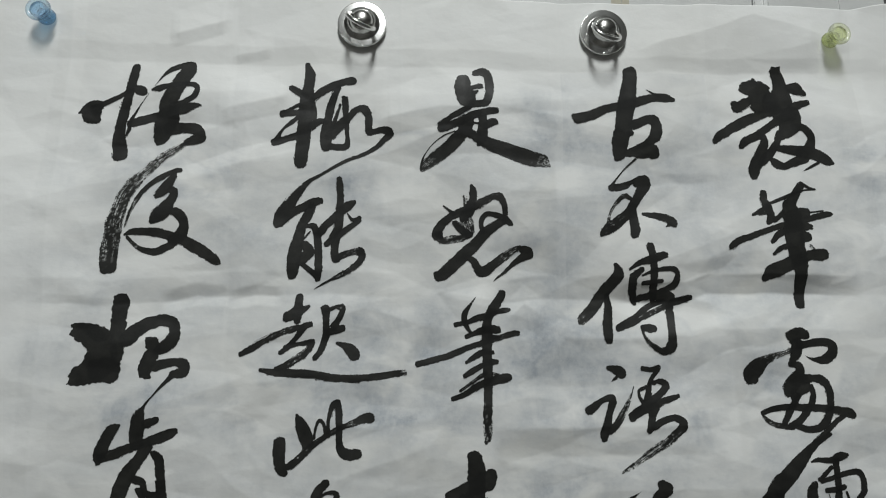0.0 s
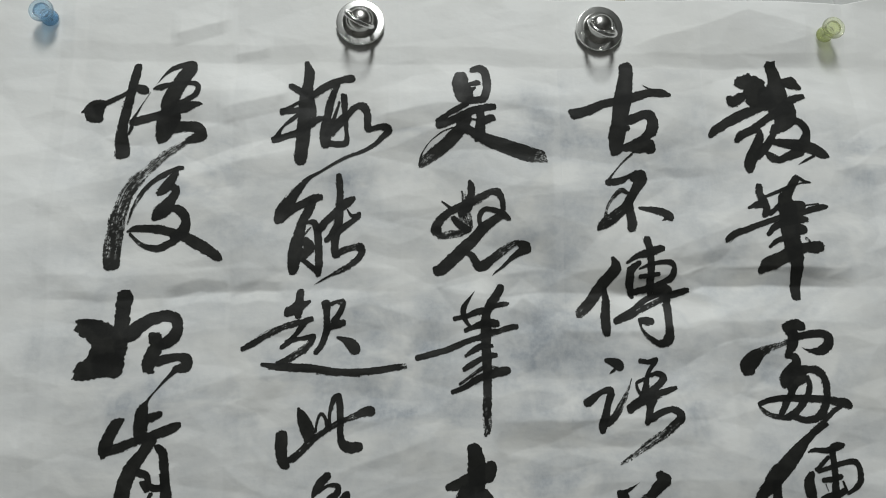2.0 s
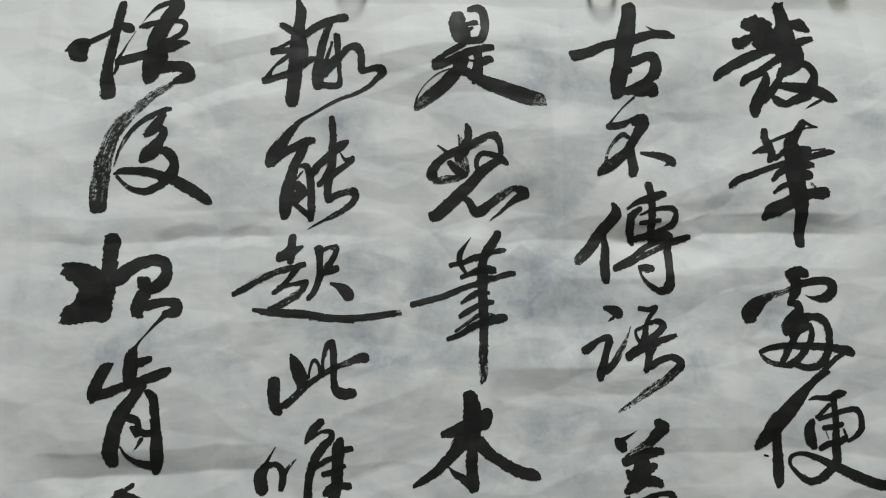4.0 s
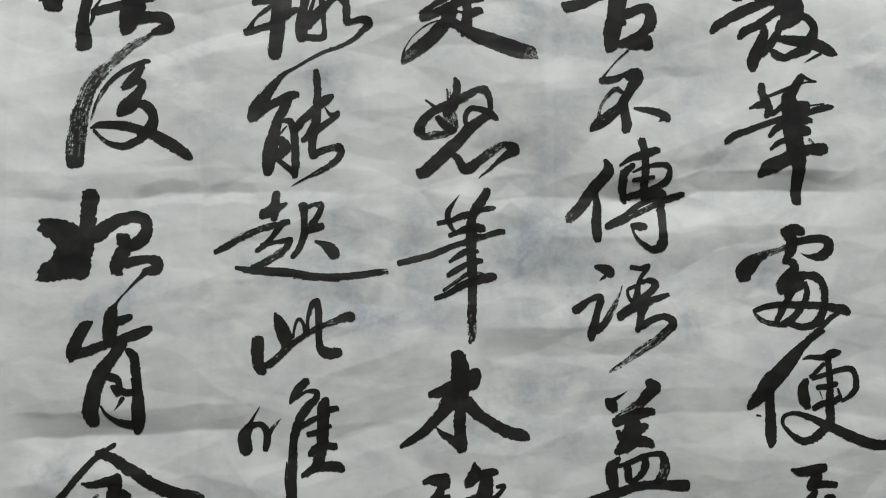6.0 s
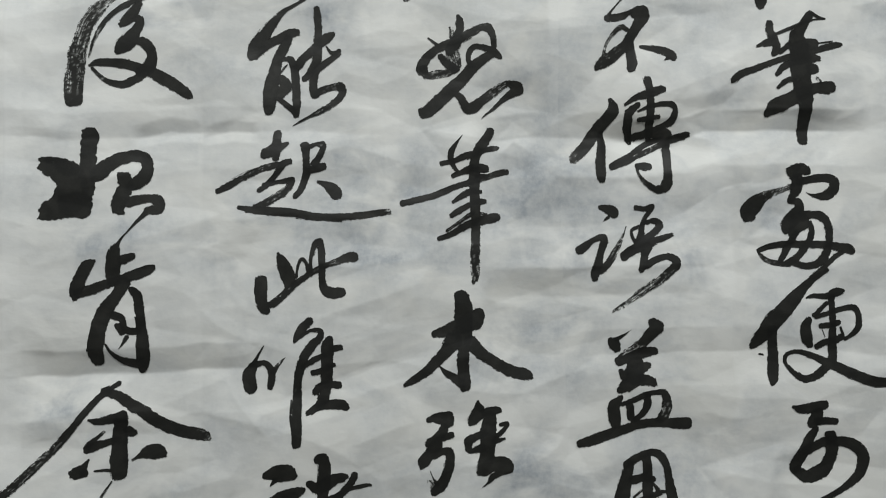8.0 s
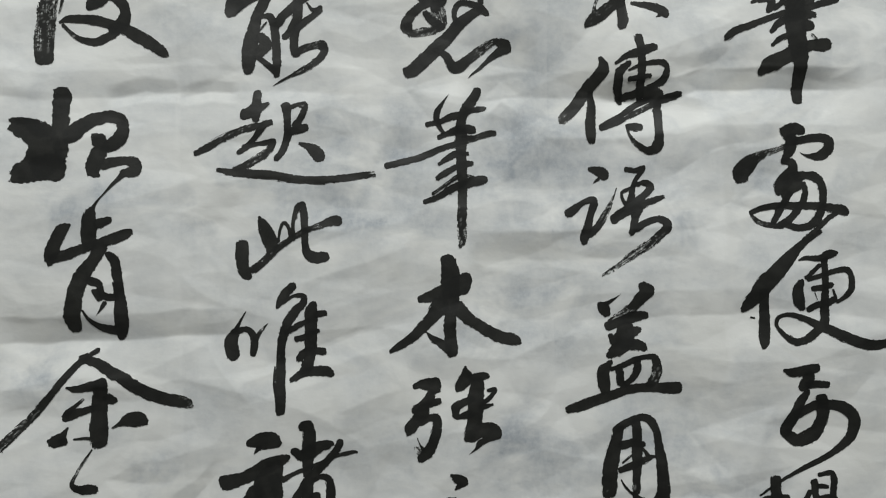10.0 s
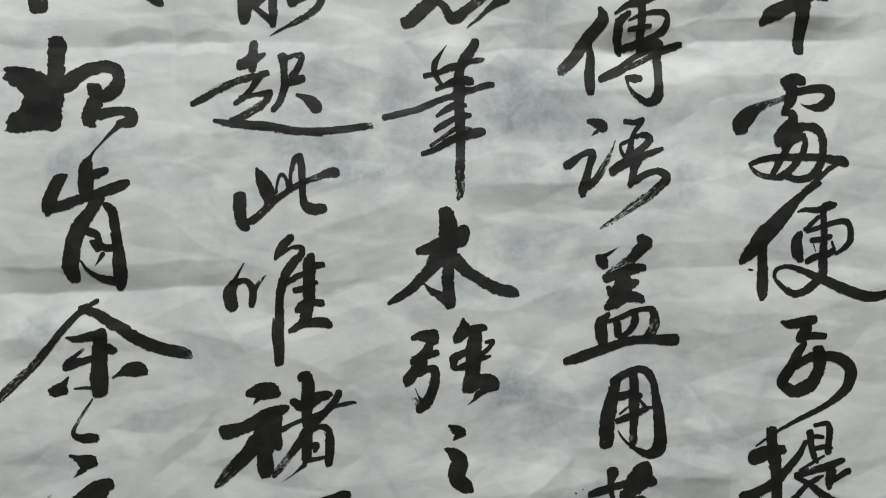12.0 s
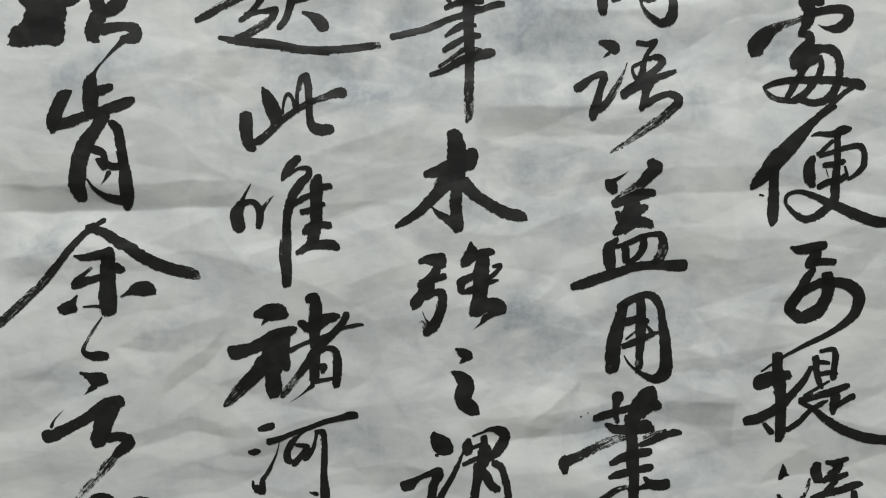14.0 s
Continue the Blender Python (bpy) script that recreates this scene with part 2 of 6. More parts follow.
def ink_marks(x, z):
    """Where ink has come through from the back of the sheet, plus a tint on fold columns, 0 to 1."""
    s = 0.34 * np.clip((1.60 - z) / 0.05, 0, 1) * np.clip((x + 0.22) / 0.05, 0, 1) * np.clip((0.27 - x) / 0.05, 0, 1)
    s = s + mark(x, z, -0.126, 1.547, 0.023, 0.012, 0.6)
    s = s + mark(x, z, -0.050, 1.539, 0.018, 0.012, 0.45)
    s = s + mark(x, z, -0.029, 1.453, 0.026, 0.017, 0.5)
    s = s + mark(x, z, -0.040, 1.426, 0.028, 0.012, 0.6)
    s = s + mark(x, z, -0.093, 1.432, 0.016, 0.011, 0.4)
    s = s + mark(x, z, 0.049, 1.570, 0.014, 0.017, 0.6)
    s = s + mark(x, z, 0.051, 1.503, 0.016, 0.018, 0.6)
    s = s + mark(x, z, 0.061, 1.450, 0.026, 0.017, 0.7)
    s = s + mark(x, z, 0.063, 1.425, 0.023, 0.012, 0.6)
    s = s + mark(x, z, 0.081, 1.555, 0.015, 0.012, 0.5)
    s = s + mark(x, z, 0.225, 1.544, 0.010, 0.016, 0.5)
    s = s + mark(x, z, 0.201, 1.501, 0.020, 0.012, 0.4)
    s = s + mark(x, z, 0.186, 1.435, 0.017, 0.012, 0.4)
    s = s + mark(x, z, -0.003, 1.420, 0.017, 0.015, 0.45)
    s = s + mark(x, z, -0.133, 1.430, 0.016, 0.011, 0.4)
    s = s + mark(x, z, -0.189, 1.455, 0.013, 0.011, 0.35)
    s = s + mark(x, z, -0.105, 1.511, 0.017, 0.009, 0.4)
    s = s + mark(x, z, 0.054, 1.381, 0.014, 0.011, 0.5)
    s = s + mark(x, z, -0.174, 1.361, 0.013, 0.007, 0.45)
    s = s + mark(x, z, -0.086, 1.416, 0.016, 0.008, 0.35)
    s = s + mark(x, z, -0.170, 1.351, 0.014, 0.007, 0.5)
    s = s + mark(x, z, -0.157, 1.430, 0.012, 0.010, 0.4)
    s = s + mark(x, z, -0.127, 1.309, 0.015, 0.010, 0.4)
    s = s + mark(x, z, 0.026, 1.366, 0.019, 0.016, 0.5)
    s = s + mark(x, z, 0.055, 1.304, 0.019, 0.022, 0.55)
    s = s + mark(x, z, 0.098, 1.263, 0.022, 0.011, 0.4)
    s = s + mark(x, z, 0.133, 1.297, 0.016, 0.016, 0.4)
    s = s + mark(x, z, 0.132, 1.414, 0.016, 0.016, 0.4)
    s = s + mark(x, z, -0.004, 1.300, 0.013, 0.011, 0.4)
    s = s + mark(x, z, -0.037, 1.257, 0.013, 0.011, 0.35)
    s = s + mark(x, z, 0.167, 1.313, 0.010, 0.014, 0.3)
    s = s + mark(x, z, -0.127, 1.533, 0.016, 0.006, 0.5) + mark(x, z, -0.019, 1.565, 0.016, 0.008, 0.55) + mark(x, z, 0.228, 1.546, 0.012, 0.010, 0.5)
    s = s + mark(x, z, -0.024, 1.458, 0.030, 0.016, 0.45) + mark(x, z, 0.050, 1.443, 0.014, 0.020, 0.5) + mark(x, z, 0.058, 1.381, 0.018, 0.012, 0.5)
    s = s + mark(x, z, -0.090, 1.437, 0.010, 0.010, 0.5) + mark(x, z, 0.168, 1.435, 0.014, 0.016, 0.4) + mark(x, z, 0.120, 1.302, 0.014, 0.020, 0.4)
    s = s + mark(x, z, -0.143, 1.299, 0.018, 0.012, 0.35) + mark(x, z, -0.158, 1.346, 0.014, 0.010, 0.45) + mark(x, z, 0.047, 1.315, 0.016, 0.018, 0.45)
    # columns between the vertical folds get a slightly stronger tint, with sharp edges
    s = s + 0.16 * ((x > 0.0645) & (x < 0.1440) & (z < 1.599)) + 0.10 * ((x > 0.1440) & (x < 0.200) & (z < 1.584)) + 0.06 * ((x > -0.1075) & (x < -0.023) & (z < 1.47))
    return np.clip(s, 0, 0.85)


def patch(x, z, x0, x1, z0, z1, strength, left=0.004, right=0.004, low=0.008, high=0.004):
    """A four-sided patch of tone; each side ends within its own width."""
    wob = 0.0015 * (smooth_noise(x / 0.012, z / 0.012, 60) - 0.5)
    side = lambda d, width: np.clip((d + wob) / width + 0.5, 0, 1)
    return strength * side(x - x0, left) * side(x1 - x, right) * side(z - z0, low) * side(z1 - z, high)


def stains_and_fold_shade(x, z):
    """Beige-grey stains of the sheet and painted shade along its folds, 0 to 1."""
    s = (0.10 * np.clip((1.60 - z) / 0.06, 0, 1) + 0.08 * np.clip((z - 1.598) / 0.004, 0, 1)) * np.clip((x + 0.20) / 0.06, 0, 1) * np.clip((0.25 - x) / 0.04, 0, 1)
    # shade on the flanks of the long folds, painted as beige-grey tone
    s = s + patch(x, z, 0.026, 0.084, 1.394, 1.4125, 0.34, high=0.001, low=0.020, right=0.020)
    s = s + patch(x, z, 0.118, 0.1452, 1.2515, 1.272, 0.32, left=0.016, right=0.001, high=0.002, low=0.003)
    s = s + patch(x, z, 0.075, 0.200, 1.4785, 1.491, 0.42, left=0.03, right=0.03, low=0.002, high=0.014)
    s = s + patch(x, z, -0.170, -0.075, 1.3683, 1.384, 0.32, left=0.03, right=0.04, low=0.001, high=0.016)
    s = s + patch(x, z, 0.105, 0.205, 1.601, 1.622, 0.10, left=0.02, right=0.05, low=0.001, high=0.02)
    # broader beige-grey areas
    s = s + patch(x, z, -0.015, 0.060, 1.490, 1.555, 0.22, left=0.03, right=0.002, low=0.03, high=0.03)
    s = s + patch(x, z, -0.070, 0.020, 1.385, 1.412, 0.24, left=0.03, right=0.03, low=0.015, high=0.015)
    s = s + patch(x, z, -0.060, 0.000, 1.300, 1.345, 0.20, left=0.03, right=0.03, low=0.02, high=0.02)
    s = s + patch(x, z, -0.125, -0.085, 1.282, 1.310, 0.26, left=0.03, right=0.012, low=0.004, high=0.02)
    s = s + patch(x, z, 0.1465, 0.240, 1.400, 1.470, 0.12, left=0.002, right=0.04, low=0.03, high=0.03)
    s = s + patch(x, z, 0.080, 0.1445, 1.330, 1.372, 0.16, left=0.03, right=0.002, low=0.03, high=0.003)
    return np.clip(s, 0, 0.7)


FOLDS_DOWN = (-0.276, -0.192, -0.1075, -0.021, 0.0650, 0.1445, 0.229)


def long_folds(x, z):
    """Folds that run on for a way, from the top of the sheet down."""
    p = 0 * x
    p = p + fold(x, z, ((-0.235, 1.605), (-0.170, 1.603), (-0.110, 1.602), (0.001, 1.601), (0.090, 1.5995)), -0.0011, 0.010, 0.016)
    p = p + fold(x, z, ((0.040, 1.5995), (0.105, 1.5995), (0.190, 1.6000), (0.250, 1.602)), -0.0011, 0.008, 0.016)
    p = p + fold(x, z, ((0.100, 1.610), (0.130, 1.619), (0.173, 1.633), (0.225, 1.618)), 0.0036, 0.040, 0.034)
    p = p + fold(x, z, ((-0.142, 1.617), (-0.110, 1.627)), 0.0013, 0.014, 0.007)
    p = p + fold(x, z, ((-0.110, 1.606), (-0.088, 1.611)), 0.0008, 0.010, 0.005)
    p = p + fold(x, z, ((-0.116, 1.575), (-0.078, 1.585)), 0.0015, 0.016, 0.009)
    p = p + fold(x, z, ((-0.036, 1.572), (0.001, 1.579), (0.022, 1.577)), 0.0017, 0.018, 0.010)
    p = p + fold(x, z, ((-0.135, 1.546), (-0.096, 1.558), (-0.070, 1.564)), -0.0013, 0.016, 0.008)
    p = p + fold(x, z, ((-0.165, 1.563), (-0.120, 1.579)), 0.0011, 0.012, 0.010)
    p = p + fold(x, z, ((0.025, 1.575), (0.070, 1.578)), -0.0004, 0.005, 0.006)
    p = p + fold(x, z, ((0.090, 1.536), (0.146, 1.539)), -0.0005, 0.005, 0.006)
    p = p + fold(x, z, ((-0.215, 1.478), (-0.162, 1.476), (-0.121, 1.479), (-0.080, 1.481), (-0.005, 1.479)), -0.0017, 0.012, 0.018)
    p = p + fold(x, z, ((-0.140, 1.477), (-0.122, 1.481), (-0.104, 1.479)), -0.0013, 0.006, 0.005)
    p = p + fold(x, z, ((-0.108, 1.477), (-0.094, 1.481), (-0.080, 1.480)), -0.0013, 0.005, 0.005)
    p = p + fold(x, z, ((0.020, 1.475), (0.042, 1.477), (0.062, 1.478), (0.097, 1.476), (0.118, 1.476)), -0.0026, 0.012, 0.020)
    p = p + fold(x, z, ((0.085, 1.475), (0.126, 1.4755), (0.138, 1.480), (0.181, 1.479), (0.215, 1.477)), -0.0044, 0.010, 0.018)
    p = p + fold(x, z, ((0.112, 1.474), (0.127, 1.478), (0.140, 1.474)), 0.0012, 0.006, 0.005)
    p = p + fold(x, z, ((0.032, 1.467), (0.042, 1.4755), (0.053, 1.467)), 0.0013, 0.010, 0.012)
    p = p + fold(x, z, ((0.020, 1.4135), (0.074, 1.4135), (0.140, 1.4135)), 0.0022, 0.020, 0.014)
    p = p + fold(x, z, ((-0.200, 1.367), (-0.150, 1.3675), (-0.116, 1.368), (-0.075, 1.369)), -0.0029, 0.012, 0.020)
    p = p + fold(x, z, ((-0.050, 1.358), (-0.028, 1.367), (0.000, 1.372)), -0.0012, 0.016, 0.010)
    p = p + fold(x, z, ((0.060, 1.370), (0.130, 1.3715), (0.176, 1.3735), (0.232, 1.366)), -0.0016, 0.012, 0.016)
    p = p + fold(x, z, ((-0.060, 1.388), (-0.038, 1.396), (0.000, 1.408)), 0.0013, 0.016, 0.014)
    p = p + fold(x, z, ((0.015, 1.252), (0.065, 1.256), (0.096, 1.260)), -0.0019, 0.012, 0.016)
    p = p + fold(x, z, ((0.046, 1.262), (0.058, 1.270), (0.074, 1.283)), 0.0016, 0.012, 0.012)
    p = p + fold(x, z, ((0.100, 1.272), (0.122, 1.2725), (0.150, 1.272)), 0.0015, 0.016, 0.012)
    p = p + fold(x, z, ((-0.138, 1.258), (-0.111, 1.2645), (-0.090, 1.260)), -0.0012, 0.007, 0.014)
    p = p + fold(x, z, ((-0.122, 1.283), (-0.103, 1.294), (-0.092, 1.306)), -0.0014, 0.008, 0.014)
    p = p + fold(x, z, ((-0.190, 1.345), (-0.160, 1.352), (-0.120, 1.350)), 0.0012, 0.016, 0.010)
    p = p + fold(x, z, ((-0.040, 1.330), (-0.020, 1.338), (0.000, 1.342)), 0.0012, 0.014, 0.012)
    p = p + fold(x, z, ((-0.220, 1.522), (-0.180, 1.534), (-0.150, 1.543)), 0.0010, 0.018, 0.012)
    p = p + fold(x, z, ((-0.100, 1.437), (-0.070, 1.441), (-0.020, 1.437)), 0.0012, 0.016, 0.012)
    p = p + fold(x, z, ((0.130, 1.445), (0.150, 1.452), (0.190, 1.447)), 0.0013, 0.020, 0.014)
    p = p + fold(x, z, ((0.160, 1.310), (0.190, 1.318), (0.225, 1.314)), -0.0012, 0.012, 0.014)
    return p


# slow swells of the hanging sheet: middle, reach, height
SWELLS = (
    (0.06, 1.37, 0.12, 0.084, 0.0019), (0.22, 1.595, 0.12, 0.084, -0.0019), (0.22, 1.43, 0.07, 0.049, 0.0018), (-0.2, 1.385, 0.12, 0.084, 0.001),
    (-0.14, 1.22, 0.07, 0.049, 0.0013), (0.14, 1.22, 0.045, 0.0315, 0.0018), (-0.02, 1.52, 0.045, 0.0315, 0.0016), (0.14, 1.475, 0.045, 0.0315, -0.0015),
    (-0.16, 1.475, 0.03, 0.021, 0.0021), (0.06, 1.265, 0.03, 0.021, 0.002), (-0.1, 1.61, 0.045, 0.0315, -0.0018), (-0.02, 1.295, 0.045, 0.0315, -0.0012),
    (-0.08, 1.445, 0.045, 0.0315, -0.0012), (0.08, 1.37, 0.045, 0.0315, -0.0012), (0.22, 1.31, 0.045, 0.0315, 0.0011), (-0.22, 1.31, 0.045, 0.0315, -0.001),
    (-0.08, 1.52, 0.03, 0.021, -0.0011), (0.2, 1.52, 0.03, 0.021, -0.0011), (-0.18, 1.565, 0.045, 0.0315, 0.0007), (-0.04, 1.37, 0.03, 0.021, 0.0011),
)
HOOKS = ((-0.0416, 1.6232), (0.0882, 1.6206))


def bulge(x, z):
    """How far the sheet stands out from its flat hang, in metres."""
    # the margins and the top are smoother than the written middle
    rough = 0.45 + 0.55 * np.clip((1.605 - z) / 0.04, 0, 1) * np.clip((x + 0.235) / 0.06, 0, 1)
    p = 0.0046 * facets((x + 0.3 * z) / 0.072, (z - 0.12 * x) / 0.042, 1)
    p = p + 0.0027 * facets((x - 0.5 * z) / 0.036, (z + 0.20 * x) / 0.020, 2)
    p = p + 0.0010 * facets((x + 0.6 * z) / 0.017, (z - 0.3 * x) / 0.011, 4)
    p = p + 0.0045 * (smooth_noise(x / 0.11, z / 0.075, 1) - 0.5)
    p = p * rough
    for k, xf in enumerate(FOLDS_DOWN):
        at = x - xf - 0.0015 * (smooth_noise(z / 0.05, 0 * z, 30 + k) - 0.5)
        p = p + (0.0007 if k % 2 else -0.0007) * np.clip(1 - np.abs(at) / 0.007, 0, 1)
    p = p + long_folds(x, z)
    for sx, sz, rx, rz, depth in SWELLS:
        p = p + depth * np.exp(-((x - sx) / rx) ** 2 - ((z - sz) / rz) ** 2)
    for hx, hz in HOOKS:
        p = p * (1 - np.exp(-((x - hx) ** 2 + (z - hz) ** 2) / 0.017 ** 2))
    return p


def sheet_y(x, z):
    x, z = np.atleast_1d(np.asarray(x, float)), np.atleast_1d(np.asarray(z, float))
    s = np.clip((1.60 - z) / 0.10, 0, 1)
    s = s * s * (3 - 2 * s)
    return (0.0035 - 0.25 * x * x) * s - np.maximum(bulge(x, z), -0.0075)


def top_edge(x):
    z = np.interp(x, (-0.32, -0.2, -0.077, -0.002, 0.036, 0.087, 0.181, 0.231, 0.254, 0.33), (1.668, 1.658, 1.649, 1.6435, 1.641, 1.6395, 1.639, 1.6395, 1.643, 1.655))
    return z + 0.0012 * (smooth_noise(x / 0.02, 0 * x, 8) - 0.5)


def steps(*runs):
    return np.unique(np.concatenate([np.arange(a, b + 1e-9, d) for a, b, d in runs]).round(5))


def make_sheet():
    xs = steps((-0.32, -0.25, 0.005), (-0.25, 0.265, 0.0007), (0.265, 0.33, 0.005))
    zs = steps((0.92, 1.20, 0.006), (1.20, 1.65, 0.0007))
    x, z = np.meshgrid(xs, zs)
    z = np.where(z > 1.61, 1.61 + (z - 1.61) * (top_edge(x) - 1.61) / 0.04, z)
    rows, cols = x.shape
    verts = np.stack([x, sheet_y(x, z), z], -1).reshape(-1, 3)
    n = np.arange(rows * cols).reshape(rows, cols)
    quads = np.stack([n[:-1, :-1], n[:-1, 1:], n[1:, 1:], n[1:, :-1]], -1).reshape(-1, 4)
    me = bpy.data.meshes.new("calligraphy_sheet")
    me.from_pydata(verts.tolist(), [], quads.tolist())
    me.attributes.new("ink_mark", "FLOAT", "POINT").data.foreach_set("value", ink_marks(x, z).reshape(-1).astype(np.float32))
    me.attributes.new("stain_and_shade", "FLOAT", "POINT").data.foreach_set("value", stains_and_fold_shade(x, z).reshape(-1).astype(np.float32))
    me.polygons.foreach_set("use_smooth", [True] * len(me.polygons))
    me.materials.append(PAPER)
    ob = new("calligraphy_sheet", me)
    solid = ob.modifiers.new("thickness", "SOLIDIFY")
    solid.thickness, solid.offset, solid.use_rim_only = 0.00012, -1, True
    return tagged(ob, "creased white rice paper with black brush calligraphy on a wall", "calligraphy")


sheet = make_sheet()


# ---- things on the wall ----
def magnet_hook(x, z, turn, droop, slid=0.0):
    hook = tagged(new("magnetic_hook"), "round nickel-plated magnetic hook with a wire ring, holding the sheet", "hook", "hooks on the sheet")
    hook.matrix_world = pose(x, float(sheet_y(x, z)[0]) - 0.0006, z, 90, 0, 0)
    part("base", lathe(bmesh.new(), [(0, 0), (0.0120, 0), (0.0126, 0.0003), (0.0128, 0.0010), (0.0128, 0.0022), (0.01265, 0.0025), (0.01250, 0.00258), (0.01245, 0.00259), (0.01240, 0.002595), (0.0096, 0.00266), (0.0094, 0.002665), (0.0086, 0.00255)], 72), PLATE, hook)
    # broad foot running up into a rounded cap, drilled for the ring
    part("dome", lathe(bmesh.new(), [(0.0095, 0.00262), (0.0094, 0.00268), (0.0089, 0.0028), (0.0084, 0.0031), (0.0077, 0.0036), (0.0070, 0.0043), (0.0065, 0.0050), (0.0062, 0.0060), (0.0057, 0.0071), (0.0049, 0.0081), (0.0037, 0.0089), (0.0020, 0.0094), (0, 0.0096)], 64), STEEL, hook)
    # the ring goes through the cap and droops
    lean = Matrix.Rotation(radians(-turn), 4, "Z") @ Matrix.Translation((0, 0, 0.0068)) @ Matrix.Rotation(radians(droop), 4, "X") @ Matrix.Translation((slid, 0, 0.0052)) @ Matrix.Rotation(radians(90), 4, "X")
    part("ring", torus(bmesh.new(), 0.0076, 0.00115, m=lean), RING, hook, "bright wire ring")
    return hook


magnet_hook(*HOOKS[0], 33, 32, 0.0020)
magnet_hook(*HOOKS[1], 28, 50, 0.0008)


def push_pin(x, z, plastic, pale, colour, tilt=(0, 0)):
    pin = tagged(new("push_pin"), f"translucent {colour} plastic push pin stuck through the sheet", "push pin", "pins on the sheet")
    pin.matrix_world = pose(x, float(sheet_y(x, z)[0]) - 0.0008, z, 90 + tilt[0], 0, tilt[1])
    part("body", lathe(bmesh.new(), [(0, 0), (0.0038, 0), (0.0044, 0.0004), (0.0045, 0.0011), (0.0040, 0.0017), (0.0031, 0.0022), (0.0027, 0.0034), (0.0028, 0.0048), (0.0038, 0.0062), (0.0043, 0.0070),
                                     (0.0042, 0.0084), (0.0039, 0.0086), (0.0035, 0.0076), (0.0030, 0.0066), (0.0024, 0.0060), (0.0021, 0.0064), (0.0018, 0.0067), (0.0010, 0.0065), (0, 0.0064)], 48), plastic, pin)
    part("rim", lathe(bmesh.new(), [(0.00435, 0.0068), (0.0052, 0.0071), (0.0060, 0.0076), (0.0062, 0.0081), (0.0061, 0.0087), (0.0057, 0.0090), (0.0051, 0.0089), (0.0044, 0.0086), (0.00425, 0.0084), (0.00425, 0.0070), (0.00435, 0.0068)], 48), pale, pin, f"clear pale {colour} rim")
    part("needle", lathe(bmesh.new(), [(0, -0.009), (0.0005, -0.0065), (0.0005, 0.0030), (0, 0.0031)], 12), RING, pin, "thin steel needle")
    return pin


push_pin(-0.2038, 1.6252, BLUE, PALE_BLUE, "blue")
push_pin(0.2150, 1.6183, GREEN, PALE_GREEN, "yellow-green")


def tape_scrap(x0, x1, z0, z1, seed):
    rng = random.Random(seed)
    bm = bmesh.new()
    n = 9
    low = [(x0 + (x1 - x0) * i / n, z0) for i in range(n + 1)]
    high = [(x0 + (x1 - x0) * i / n, z1 + rng.uniform(-0.0008, 0.0008)) for i in range(n + 1)]
    front, back = WALL - 0.00035, WALL - 0.0001
    for a, b, c, d in zip(low, low[1:], high[1:], high):
        f = [bm.verts.new((px, front, pz)) for px, pz in (a, b, c, d)]
        k = [bm.verts.new((px, back, pz)) for px, pz in (a, b, c, d)]
        bm.faces.new(f)
        for i in range(4):
            bm.faces.new((f[i], k[i], k[(i + 1) % 4], f[(i + 1) % 4]))
    bmesh.ops.remove_doubles(bm, verts=bm.verts, dist=1e-6)
    return tagged(part("masking_tape", bm, TAPE, None, "torn scrap of beige masking tape stuck on the wall"), category="tape", group="tape scraps")


tape_scrap(0.0988, 0.1046, 1.641, 1.6556, 3)
tape_scrap(0.1049, 0.1092, 1.641, 1.6572, 5)


# ---- the writing: brush strokes in millimetres from each character's middle: across, up, width and dryness ----
CELL = 0.19


def spline(points):
    p = np.array([(*q, 0.0)[:4] for q in points], float)
    if len(p) == 1:
        p = np.vstack([p, p + (0.05, 0, 0, 0)])
    e = np.vstack([2 * p[0] - p[1], p, 2 * p[-1] - p[-2]])
    e[0, 2:], e[-1, 2:] = p[0, 2:], p[-1, 2:]
    rows = []
    for a, b, c, d in zip(e, e[1:], e[2:], e[3:]):
        n = max(2, int(np.hypot(*(c - b)[:2]) / 0.45))
        s = np.linspace(0, 1, n, endpoint=False)[:, None]
        rows.append(0.5 * (2 * b + (c - a) * s + (2 * a - 5 * b + 4 * c - d) * s ** 2 + (3 * b - a - 3 * c + d) * s ** 3))
    rows = np.vstack(rows + [p[-1:]])
    rows[:, 2] = np.maximum(rows[:, 2], 0.3) / 2
    return rows


